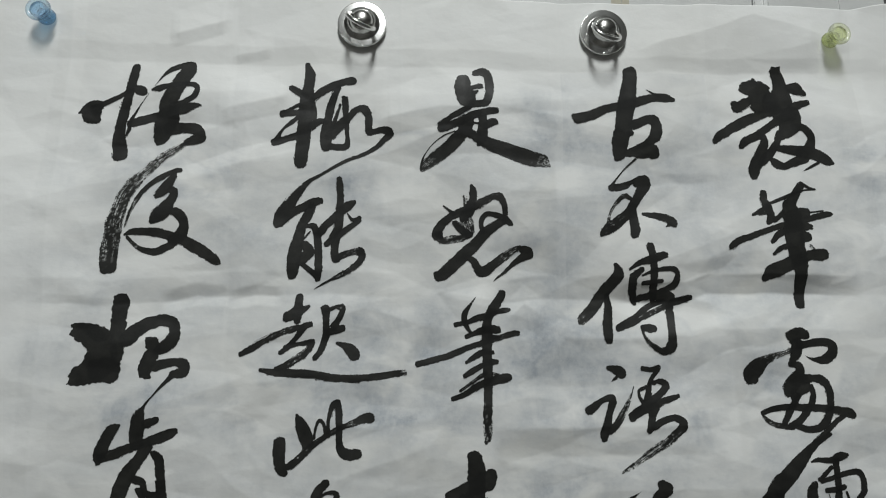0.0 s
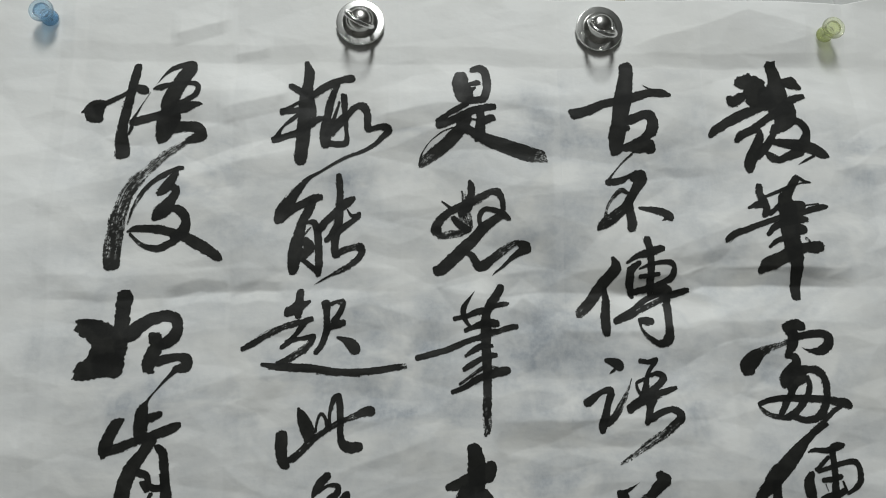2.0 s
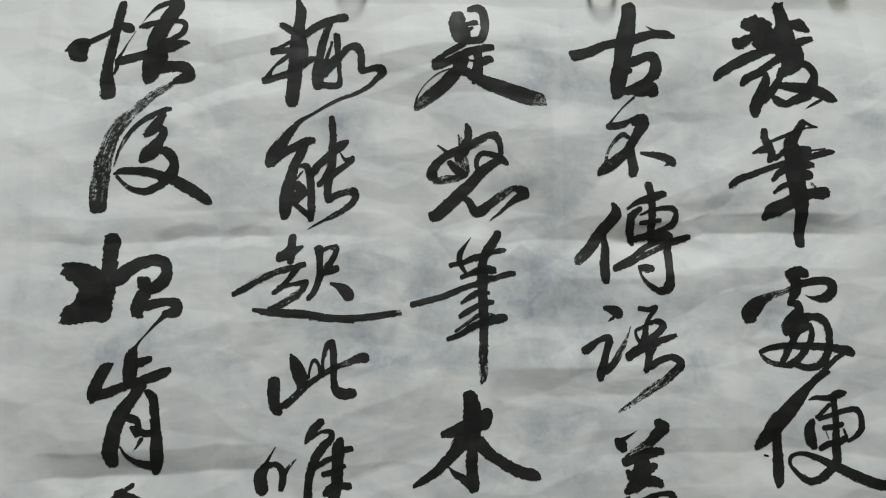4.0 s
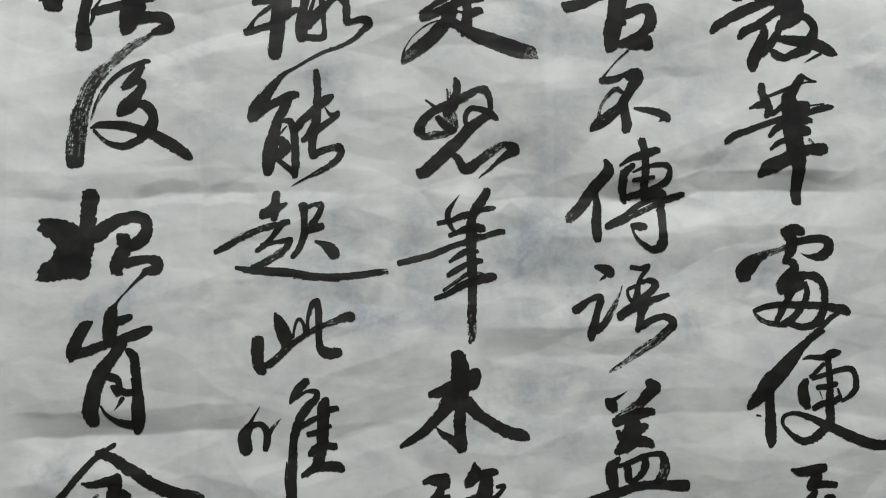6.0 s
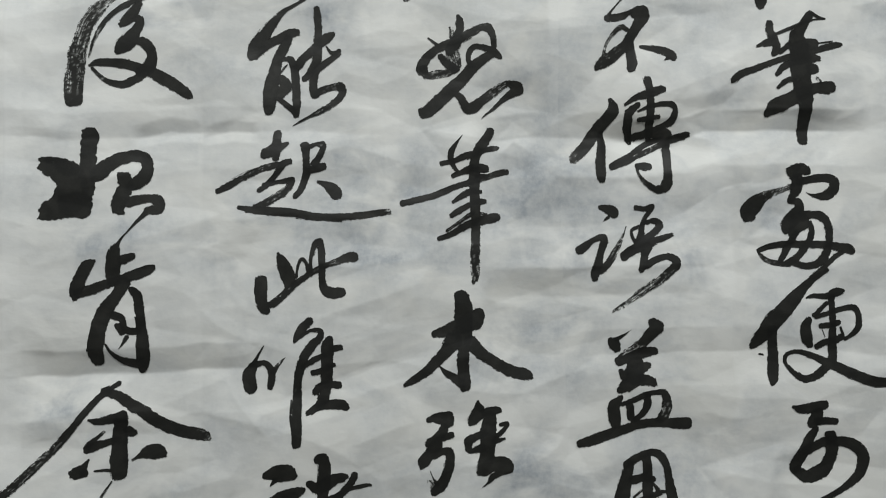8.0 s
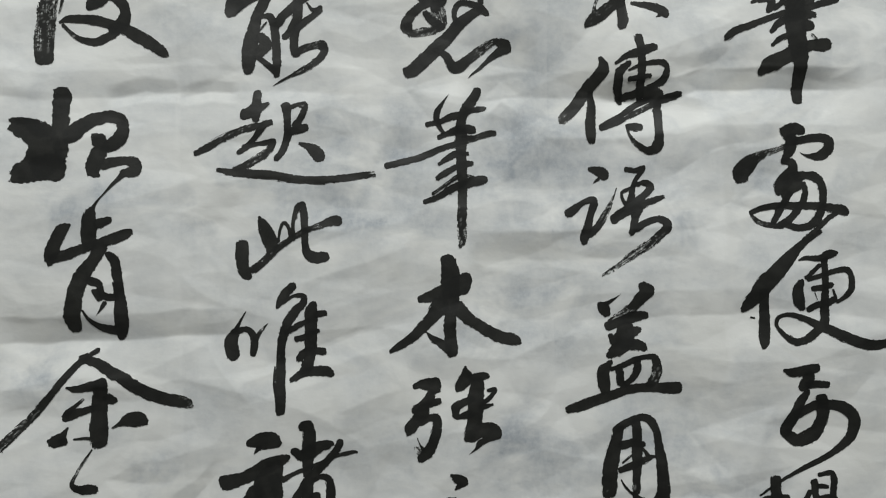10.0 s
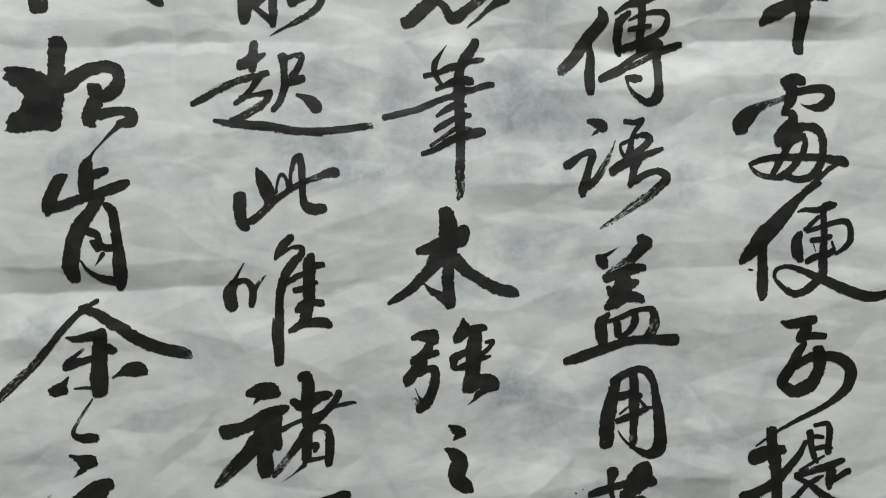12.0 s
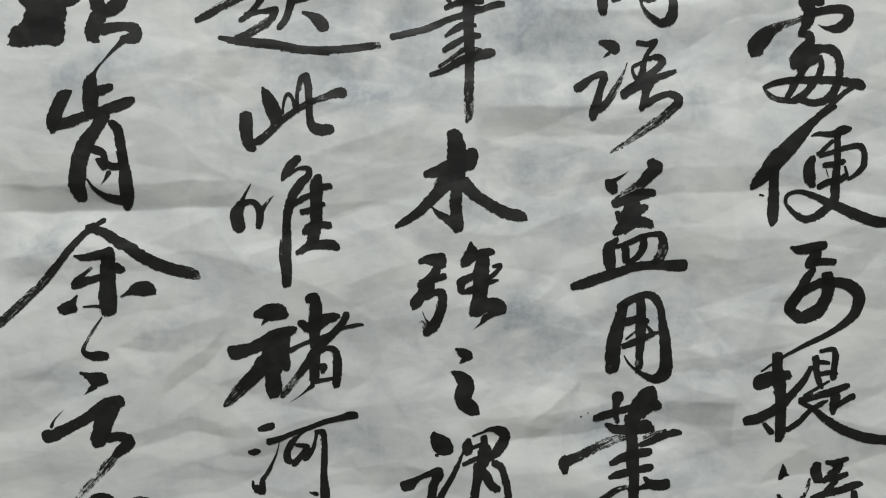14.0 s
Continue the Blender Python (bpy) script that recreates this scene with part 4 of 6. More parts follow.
def wei(b):
    b((-15.8, 16.6, 0.5), (-18, 13.1, 1), (-20.1, 9.3, 1.8), (-21.4, 7.5, 2.7))
    b((-21.1, 6.7, 4.2), (-22.9, 2.8, 6.2), (-22.3, -1.1, 6.9), (-21.8, -3.1, 5.1))
    b((-19.6, 8, 3.2), (-16.3, 8.7, 2.7), (-13.7, 7.3, 3.2), (-12.3, 3.9, 3.6), (-12.5, 0.1, 3.6), (-13, -2.8, 2.6))
    b((-11.6, 3.9, 2.6), (-9.3, 7.3, 1.6, 0.4), (-7.1, 9.8, 0.8, 0.5), (-5.7, 11.1, 0.3))
    b((5.6, 27.9, 3.6, -0.2), (2.7, 25.1, 4.1, -0.2), (-0, 21, 3.6, -0.2), (-1.4, 18.5, 1.8, -0.2))
    b((1.2, 20.5, 2), (5.2, 23, 1.5), (9.1, 23.7, 2.1), (11.1, 22.4, 2.6), (10.2, 19.9, 3.6), (7, 16.6, 4.1), (3.4, 11.5, 4.2), (0.9, 5, 4.2), (-0.3, -2.7, 4.1), (-0.5, -10.5, 4.7, 0.2), (-0.7, -18.3, 5.2, 0.2), (-0.6, -24.9, 5.2), (-0.7, -28.8, 4.7))
    b((-3.3, -9.2, 0.8, 0.6), (-3.5, -17, 1, 0.6), (-2.6, -23.5, 1, 0.5))
    b((15, 19, 3.6), (14.1, 15.2, 6.2), (13.8, 10, 5.7), (13.5, 3.5, 5.7), (12.8, -3, 5.7), (11.9, -8.2, 5.2), (10.1, -12, 4.7))
    b((2.7, 6.6, 2.4), (5.9, 8.6, 2.6), (8.5, 10.1, 2.8), (12.3, 11.4, 2.6))
    b((16.4, 14.7, 3.1), (19.8, 15.1, 3.1))
    b((7.1, 3.6, 2.6, -0.5), (11, 4.3, 3.1, -0.5), (16.7, 6.9, 2.1, -0.5))
    b((8.1, -5.5, 3.6), (10.7, -2.9, 3.9), (15.9, -2.5, 3.6), (18.5, -2.8, 3.6))
    b((4.8, -15.1, 2.6), (9.3, -12.5, 3.9), (14.5, -11.6, 4.5), (19.7, -11.9, 4.9), (22.2, -13, 3.6))


write("唯", wei, -63, 1362)


def chu(b):
    b((-15.9, 17.8, 3.7, -0.6), (-12, 18.5, 6.7, -0.6), (-8.1, 18.7, 8.8, -0.6), (-5, 18.1, 6.7, -0.6))
    b((-12, 15.2, 2.6), (-14.1, 12.6, 0.5))
    b((-27.6, 0.7, 5.6, -0.25), (-25.6, 0, 7.2, -0.25), (-19.3, 1.6, 5.7, -0.25), (-14.1, 3.8, 6.3, -0.25), (-7.3, 7.2, 6.9, -0.25), (-1.5, 9.4, 4.8, -0.25), (1.1, 10.2, 2.4, -0.25))
    b((-4.8, 5.8, 7.9, -0.25), (-7.6, 0.4, 10.7, -0.25), (-9.2, -3.6, 11.6, -0.25), (-9.6, -10, 7.7, -0.25), (-9.7, -16.8, 8.1, -0.25), (-10, -19.5, 6.3, -0.25))
    b((-13.6, -4.8, 7.2), (-16.8, -9.7, 6.7), (-22, -14.7, 6.1), (-26.8, -19.6, 4.9, 0.3), (-30.4, -23.3, 3.1, 0.4), (-31.7, -24.3, 2))
    b((-5, 0.4, 5.9), (-3.9, -5, 5.3), (-3.5, -7.7, 3.6))
    b((-1.1, 0.3, 2.7), (2.9, 2.3, 2.1), (7.6, 4.1, 2.1), (14.7, 6.5, 2.1), (21.4, 9.3, 2.1), (26.7, 10.8, 2.1), (30.6, 11.5, 1.9), (32.5, 11.4, 1.1))
    b((8.4, 24.1, 4.7), (10.2, 24.1, 6.3), (10.9, 20.1, 6.3), (10.6, 13.4, 6.3), (9.9, 8, 5.3), (9.6, 2.6, 4.2))
    b((4.1, 12.8, 3.7), (7.1, 10.8, 5.3), (11, 12, 6.3), (15, 14.6, 5.3), (18.4, 15.3, 4.8), (20.8, 15.8, 2.9))
    b((25, 16.4, 3.2), (23.3, 13, 3.4), (20.1, 9.1, 3.5), (16, 5.1, 3.5), (11.9, 1.2, 3.9), (8.7, -2.8, 4.3), (6.5, -5.9, 4.2), (3.8, -9.2, 3.7), (-0.2, -14.4, 3.3, 0.5), (-4, -19.1, 2.9, 0.6), (-6, -21.5, 2.3, 0.5))
    b((10, -1.4, 5.4), (9.6, -6.8, 5.2), (9.3, -12, 4.9), (8.9, -14.5, 3.9))
    b((12.7, -0.7, 2.1), (15.8, 0.8, 2.4), (18.9, -0.4, 3.4), (20.2, -4.4, 4.3), (20, -11.1, 4.4), (19.2, -16.8, 3.9))
    b((11.9, -7.9, 3.1), (14.3, -7.7, 2.6), (13.2, -10.3, 2.1))
    b((10.2, -14.8, 2.8), (14.1, -14.5, 2.2), (17.5, -13.8, 1.7))
    b((8.2, -16.8, 2.4), (5.4, -19.1, 1.2), (1.7, -21.9, 0.6), (-2.4, -24.6, 0.3))


write("褚", chu, -62, 1301)


def he(b):
    b((-19.3, 16.7, 2.4), (-16.7, 17.2, 3.7), (-14.3, 17.6, 3.7))
    b((-24.3, 5.4, 2.4), (-22.4, 5.4, 3.7), (-20.6, 5.6, 2.1))
    b((-24.1, -9.3, 1.1), (-23.7, -12.1, 2.1), (-21.9, -13, 4.2), (-19.9, -14.3, 3.2), (-19.8, -9.6, 2.7), (-17.3, -5.6, 1.9), (-14.5, -0.4, 1.3), (-12.3, 4.9, 0.8), (-10.8, 10.3, 0.5))
    b((-15.2, 10.2, 3.7), (-10.8, 11.3, 3.1), (-4.2, 13.6, 2.7), (2.4, 15.5, 2.7), (9, 17.8, 2.7), (17, 19.7, 3.2), (22.4, 20.9, 4.3), (24.5, 20.9, 3.8))
    b((2.4, 14.9, 0.8), (-1.6, 12.4, 1.3), (-5.1, 9.2, 3.1), (-7.6, 4.6, 3.3), (-8, 0.4, 3.7), (-6.5, -1, 2.6))
    b((-3, 7.5, 2.2), (0.9, 6.5, 2.9), (1.1, 4.2, 3.6), (-2, 0.9, 3.2), (-4.7, -1.7, 3.6))
    b((0.6, 0.5, 3.3), (4, 4.6, 2.2), (5.6, 9.4, 1.6), (6.2, 12.6, 1.6))
    b((6.3, 13.6, 2.1), (8.9, 13, 3.5), (9.6, 9.3, 3.2), (9.5, 1.3, 3.3), (9.1, -7.5, 3.3), (9.2, -12.9, 4.3), (9.4, -18.4, 4.9), (9.3, -21.7, 4.3))
    b((5.4, -17.1, 2.2), (2.2, -16, 0.8))


write("河", he, -59, 1248)


def shi_is(b):
    b((-11, 20.2, 7.8, -0.4), (-11.8, 16.1, 8.4, -0.4), (-9.8, 11.2, 10.5, -0.4), (-9, 7.1, 6, -0.4))
    b((-4.8, 24.9, 3), (-1.1, 26.1, 4.5), (1.8, 24.3, 4.7), (2.8, 19.7, 5), (2.5, 12.8, 4.4), (0.8, 8.5, 4.3), (-2.5, 7.5, 4.1), (-6.9, 7, 4.1))
    b((-5.8, 16.3, 2.6), (-2.2, 17.4, 3.4))
    b((-5.9, 12.8, 2.5), (-3.8, 14.3, 1.5))
    b((-8.4, 5.1, 2.9), (-13.7, 2.2, 3), (-18.8, -0.6, 2.7), (-22.6, -4.1, 4.2), (-23.3, -5.9, 4.2))
    b((-21.8, -5.3, 4.8), (-14.3, -2.7, 4.2), (-5.4, 1.3, 4.2), (2, 3.4, 4.2), (6, 3.9, 3.3))
    b((-1, 0.6, 4.5), (-1, -5.4, 5.3), (-1.6, -10.5, 5.3), (-3.1, -13.5, 3))
    b((1, -3.9, 4.2), (4.1, -2.3, 4.3), (5.9, -2.5, 2.7))
    b((-8.4, -2.3, 5.4), (-10.8, -6.2, 6.6))
    b((-5.5, -2.9, 1.2), (-3.1, -3.3, 1.2))
    b((-10.8, -7.4, 5.9), (-15, -11.3, 6.6), (-18.9, -15.3, 6.5), (-24.8, -20, 6.5, 0.15), (-30.2, -24.3, 5.3, 0.4), (-32.8, -27, 2.7, 0.4))
    b((-15.9, -7.3, 0.6), (-21.8, -9.6, 0.6), (-27.8, -14.2, 0.5), (-31.6, -19.2, 0.6), (-33.1, -22.9, 1.2), (-34, -26.7, 0.9))
    b((-9.1, -7.7, 4.1), (-4, -10.5, 4.8), (1.9, -13.5, 6), (9.4, -16.4, 7.2), (18.4, -19.8, 7.8), (25.9, -22.2, 7.9, 0.15), (30.4, -23.1, 6.6, 0.4), (34, -25.7, 1.5, 0.5))


write("是", shi_is, 23, 1573)


def nu(b):
    b((-20.1, 14.1, 0.9), (-17.2, 11.8, 1.5), (-14.8, 9.8, 2.4))
    b((-23.4, -0.9, 5.9), (-23.1, 0.8, 5.3), (-21, 4.7, 4.2), (-15.7, 8.9, 4.2), (-8.3, 12.1, 4.7), (-0.9, 15.6, 4.2, 0.2), (5, 18.5, 3.6, 0.2), (8.9, 18.5, 4.2), (11.2, 14.9, 3.3), (11.9, 10.1, 2.9))
    b((-23.1, -0.6, 4.1), (-21.1, -3.5, 3.5, 0.2), (-15.8, -3.3, 4.1, 0.5), (-10, -2.2, 3.5, 0.4), (-6.2, -0.6, 2.9))
    b((-5.5, 24.6, 1.8), (-4.7, 21.6, 3.9), (-5, 17.1, 4.1), (-6.8, 12.1, 5.9), (-9.8, 8.2, 4.8))
    b((-9.1, 18.6, 2.4, 0.8), (-8.6, 14.1, 2.4, 0.7))
    b((-8.4, 5.8, 7.8, 0.6), (-7.1, 1.3, 6, 0.6))
    b((-14.3, 5.3, 3), (-11.4, 2.2, 3.9), (-7.1, -0.9, 3.5))
    b((0.8, 0.6, 2.9), (-0.6, 3.6, 2.7), (-0.2, 7.2, 2.7), (2.5, 9.9, 2.7), (7.8, 9, 2.7), (11.6, 7.1, 3.6), (14.5, 4.7, 2.4), (15.3, 4.1, 1.2))
    b((10.7, 5.9, 3.9), (6.2, 3.5, 4.7), (1.7, 0.3, 5.3), (-1.9, -3.8, 5.3), (-5.7, -7.6, 5.9), (-10.2, -11.7, 6.4), (-14.5, -15.9, 6.4), (-18.9, -19.7, 6.4), (-21.9, -22, 5.8), (-23.3, -21.6, 4.7))
    b((-12.5, -13.9, 2.9), (-8.7, -12.5, 2.6), (-4.9, -14.6, 3.5), (-2, -19.2, 4.7), (0.9, -19.8, 5.8), (5, -16.9, 4.7), (10.3, -12.9, 4.4, 0.35), (16.2, -8.9, 3.5, 0.5), (19.1, -7.8, 2.4, 0.3))
    b((19.7, -8.4, 2.9), (22.1, -9.5, 5.3), (23.6, -11.2, 5.6), (20.6, -12.7, 4.1), (15.6, -16.4, 2.3), (11.1, -20.5, 1.5), (7.3, -23.3, 0.9), (5.5, -25.1, 0.3))


write("怒", nu, 21, 1512)


def bi_mid(b):
    b((17.5, 36.5, 4.4), (15, 32.2, 4.7), (12, 27.9, 4.9), (9.8, 22.2, 4.6), (9.4, 15, 6.3), (9.3, 6.5, 5.1), (9.6, -3.3, 5.1), (9.5, -14.5, 4.5), (8.9, -25.5, 4.4, 0.45), (8.8, -34, 4.4, 0.5), (7.9, -37.2, 1.9, 0.4))
    b((4, 34.9, 0.3), (1, 30.9, 1.4), (-1.7, 26.6, 2.9), (-2, 22.8, 2.9), (-0.6, 19.4, 2.3), (1.1, 17.1, 1.7))
    b((10.4, 25, 2.3), (14.8, 27.3, 2.6), (19.2, 28.1, 2.9), (21.2, 28.3, 1.7))
    b((-6.3, 20.9, 2.6), (0.3, 22.3, 2.9), (6.1, 24.5, 3.7), (10.4, 25, 2.9))
    b((-0.9, 14.9, 2.3), (3.1, 16.5, 2.9), (7.5, 17.9, 4), (11.8, 18.4, 4.6), (14.7, 18.1, 4.1))
    b((-25.7, 1.4, 3.1), (-18.6, 3.2, 3.4), (-10, 5.4, 3.4), (0.1, 9.5, 3.1), (8.8, 11.9, 3.2), (16, 14.1, 2.9, 0.3), (21.9, 16, 3.2), (25.1, 16.3, 2.9))
    b((-1.2, 1.9, 1.7), (2.9, 4.6, 3.1), (7.3, 6.8, 3.4), (12.1, 6.8, 2))
    b((-2.1, -4.8, 2.3), (1.3, -2.6, 3.1), (6.3, 0.1, 2.8), (11.4, 1.7, 3.4), (14, 2, 2.6))
    b((-8.2, -15.9, 2.5), (-1.7, -13.5, 3.1), (5.6, -9.4, 4), (12.8, -7.3, 4.8), (18.5, -6, 4.8), (20.2, -5.7, 3.4))
    b((-4.5, -12, 1.4, 0.3), (2.7, -7.4, 2, 0.3), (8.5, -3.3, 2.3))
    b((11.1, 14.4, 2.9), (15.1, 14.4, 2.3))
    b((11.4, -3.4, 0.9, 0.6), (14.8, -4.5, 1.7, 0.5))


write("筆", bi_mid, 13, 1444)


def mu(b):
    b((-2.5, 20.8, 6.8, -0.5), (-1.2, 16.9, 8.4, -0.5), (-1.3, 10.5, 8.9, -0.5), (-1.4, 2.6, 7.9, -0.5), (-1.7, -5.2, 5.8, -0.5), (-1.8, -13.1, 5.9, -0.5), (-1.4, -19.8, 5.9, -0.5), (-1.2, -21.6, 5.3, -0.5))
    b((-15.4, 3.3, 3.7, -0.5), (-10.1, 4.5, 5.8, -0.5), (-3.5, 6.5, 7.9, -0.5), (3.1, 9.1, 9.5, -0.5), (5.8, 11.6, 7.3, -0.5))
    b((-6.2, 0.1, 8), (-10.2, -5.1, 5.9), (-15.6, -10.8, 4.9), (-21, -15.5, 4.2), (-26.3, -18.8, 3.7), (-29.8, -20.9, 1.8))
    b((1.8, -1.3, 6.9, -0.3), (7.1, -6.6, 5.4, -0.3), (13.8, -11.2, 5.4, -0.3), (20.4, -14.8, 5.4, -0.3), (27.1, -16.8, 5.4, -0.3), (29.5, -17.6, 4.3, -0.3))
    b((-13, -12.2, 0.8), (-10.4, -15.1, 2.7), (-6.5, -17.6, 3.7), (-3.1, -20.3, 4.3))


write("木", mu, 17, 1379)


def qiang(b):
    b((-16.8, 12.6, 2.6, -0.4), (-12.8, 13.3, 4.7, -0.4), (-8.3, 13.2, 6.9, -0.4), (-7.5, 11.6, 5.8, -0.4))
    b((-9.7, 8.5, 4.3), (-11.6, 5.3, 4.9), (-16.2, 2.2, 3.7), (-17.5, 1.2, 2.7))
    b((-13, 3.5, 4.3), (-6.3, 5.2, 3.2))
    b((-13, 1.3, 5.3), (-17.1, -3.9, 5.3), (-19.8, -7.3, 4.8), (-20.3, -8.6, 3.2))
    b((-14.4, -4, 3.7), (-10.4, -2.2, 3.2), (-7.2, -2.8, 4.2), (-7.3, -8.2, 4.9), (-9, -13.6, 4.8), (-11.7, -18.3, 5.4), (-14.5, -20.9, 4.3))
    b((-16.4, -11.2, 0.4), (-15.1, -14.7, 0.8, 0.3), (-13.3, -17.4, 2.2))
    b((-16.8, -16.4, 2.2, 0.8), (-15.5, -18.1, 2.7, 0.6))
    b((6.8, 20.8, 1.3, -0.4), (7.2, 16, 5.9, -0.4), (4.7, 12.4, 5.3, -0.4), (3.1, 10.5, 2.7, -0.4))
    b((9.9, 15.5, 4.3), (13.9, 16.2, 4.3), (16.6, 16.4, 3.2))
    b((12.5, 12.8, 6.4, -0.4), (11.6, 7.5, 7.5, -0.4), (11, 0.8, 7.5, -0.4), (10.4, -6, 7, -0.4), (8.2, -10.8, 5.4, -0.4), (7.4, -12.1, 3.8, -0.4))
    b((17.8, 9.4, 2.4), (20.5, 9.9, 2.4), (18.5, 6.8, 2.1), (15, 4.1, 2.4))
    b((14.2, 2, 3.2), (19, 3, 1.3))
    b((9.7, 6.2, 3.2), (5.7, 4.4, 3.7), (1.9, 2.3, 4.3), (2.1, -1.7, 3.2), (4.2, -2.2, 2.7), (8.2, -1, 4.3))
    b((9.5, -11.4, 6), (13.6, -8.7, 7), (18.9, -9.1, 6.8), (20.8, -11.1, 4.9), (16.3, -12.9, 3.3), (13, -14.7, 3.2), (10.8, -17.4, 1.3), (7.5, -20, 0.3))


write("強", qiang, 15, 1329)


def zhi(b):
    b((-3.7, 15.6, 1.6), (-0.5, 13.6, 4.6), (1.6, 12.2, 5.1))
    b((-0, 10.4, 2.7), (-1.9, 8.8, 1.1))
    b((-5.2, 4.1, 2.2), (-1.9, 1.7, 5.6), (0.8, -1.8, 7.8), (-0.6, -6, 8.6), (-1.2, -9.7, 7.5), (2, -12.4, 7), (4.1, -14, 5.9), (5.5, -15.4, 3.2))


write("之", zhi, 18, 1284)


def wei_say(b):
    b((-11.1, 17.2, 2.1), (-9.5, 13.7, 7.1), (-6.9, 11.1, 8.9), (-5.3, 10, 7.2))
    b((-9.9, 6.6, 1.9))
    b((-25.1, -8.9, 5.6), (-23.2, -8.3, 5.5), (-19, -5.1, 2.7), (-13.6, -2.5, 3.3), (-9.5, -1.4, 4.9), (-9.5, -3.6, 5), (-11.8, -8.7, 4.4), (-13, -17.3, 4.5))
    b((2.7, 7.6, 1.3), (0.5, 2.7, 2.1), (-2, -2.8, 2.5), (-5.6, -9.3, 2.8), (-9.5, -16.8, 3.4))
    b((5.5, 13, 2.7), (4.9, 10.3, 5.4), (4.9, 8.1, 4.8))
    b((7.8, 15, 1.1), (12.4, 16.4, 1.6), (16.5, 17.9, 2.7), (20.6, 17.2, 4.8), (23.2, 14.8, 5.1), (22.3, 11.2, 5.3), (18.8, 6.6, 4.5), (16, 4.5, 3.2))
    b((13.1, 13.2, 3.7), (13, 10.1, 4.5), (12.6, 6.8, 5.8), (12.8, 4.2, 6.3), (11.1, 1, 4.9))
    b((7.6, 9.4, 2.1), (10.9, 10.2, 2.1))
    b((3.1, 1.8, 2.1), (7.4, 3.5, 2.6), (12, 5, 2.6))
    b((14, 8, 4.8), (15.5, 5, 4.7))
    b((10.5, -0.1, 6.3), (9.2, -5.3, 4.4), (7.3, -17.1, 4.1))
    b((11.9, -1.9, 4.5), (14.3, -5.4, 4.9), (15.6, -8.2, 4.4), (18.6, -10.2, 3.9))
    b((17.8, 1.7, 3.2), (20.7, -0.3, 3.9), (22.4, -5, 4), (23.5, -9.9, 3.8), (24.2, -16.9, 3.9))


write("謂", wei_say, 14, 1242)


def gu(b):
    b((4.4, 30.7, 7.7, -0.4), (3.4, 23.8, 8, -0.4), (1.9, 16.1, 9.4, -0.4), (-0, 8.1, 9.5, -0.4), (-1.3, 0.1, 8.8, -0.4), (-3, -7.5, 9, -0.4), (-3.4, -12.9, 7.9, -0.4), (-4.3, -15.9, 4.8, -0.4))
    b((-27, 5.7, 3.7), (-24.7, 4.8, 6.2), (-18.4, 6.5, 5.7), (-10.7, 9.7, 5), (-4.5, 11.2, 5), (4.9, 13.3, 5.6), (14.5, 16.3, 4.7), (22.3, 16.7, 4.7), (26.9, 15.6, 2.6))
    b((12.4, 21.2, 0.3), (16.1, 18.9, 1.3), (19.2, 17.3, 2.5))
    b((4, 1.1, 5.1, -0.3), (10.5, 3.8, 5.1, -0.3), (15.1, 4.2, 5.7, -0.3), (16.8, 0.3, 6.2, -0.3), (15.8, -4.5, 6, -0.3), (12.2, -8, 4, -0.3), (6.7, -10.5, 2.7, -0.3))
    b((1.2, -13.5, 4.2, -0.6), (6.7, -12.9, 6.8, -0.6), (12.9, -12.7, 8.1, -0.6), (14.8, -13.6, 6.3, -0.6))
    b((2.4, -3.1, 3.6))
    b((5, -17.1, 1.2, 0.3), (-0.3, -21.7, 0.9, 0.4), (-6, -28, 0.9), (-8.5, -31.6, 1.8))


write("古", gu, 98, 1568)


def bu(b):
    b((-13.6, 10.4, 3.7), (-9.8, 10.7, 4.2), (-5.4, 12, 3.6, 0.1), (-1.8, 14.1, 2.4))
    b((0.6, 13.5, 5.5), (3.6, 14.1, 7.3), (5, 12.5, 6.1), (1.7, 7.9, 5.4), (-1.5, 2.6, 4.8), (-4.5, -2.4, 4.8), (-9.3, -6.3, 5.4, 0.15), (-13.9, -9.9, 5.9, 0.2), (-17.6, -12.3, 4.7, 0.2), (-19.8, -14.3, 2.4))
    b((-3, 0.5, 4.7), (-2.6, -5.4, 5.4), (-2, -11.4, 5.3), (-2.5, -14.4, 4.2))
    b((-4, 5, 2.1), (-7.1, 6, 2.4, 0.3), (-11.8, 2.1, 1.8, 0.6), (-15.1, -3.3, 1.5, 0.7), (-16.2, -8.4, 1.8, 0.6))
    b((2.9, -3.4, 1.8), (7.3, -4, 3), (13.2, -5.2, 4.2), (18.1, -7.7, 4.8), (18.8, -9.5, 3))
    b((16.8, -8.9, 2.4), (14.3, -10.4, 0.6))


write("不", bu, 103, 1525)


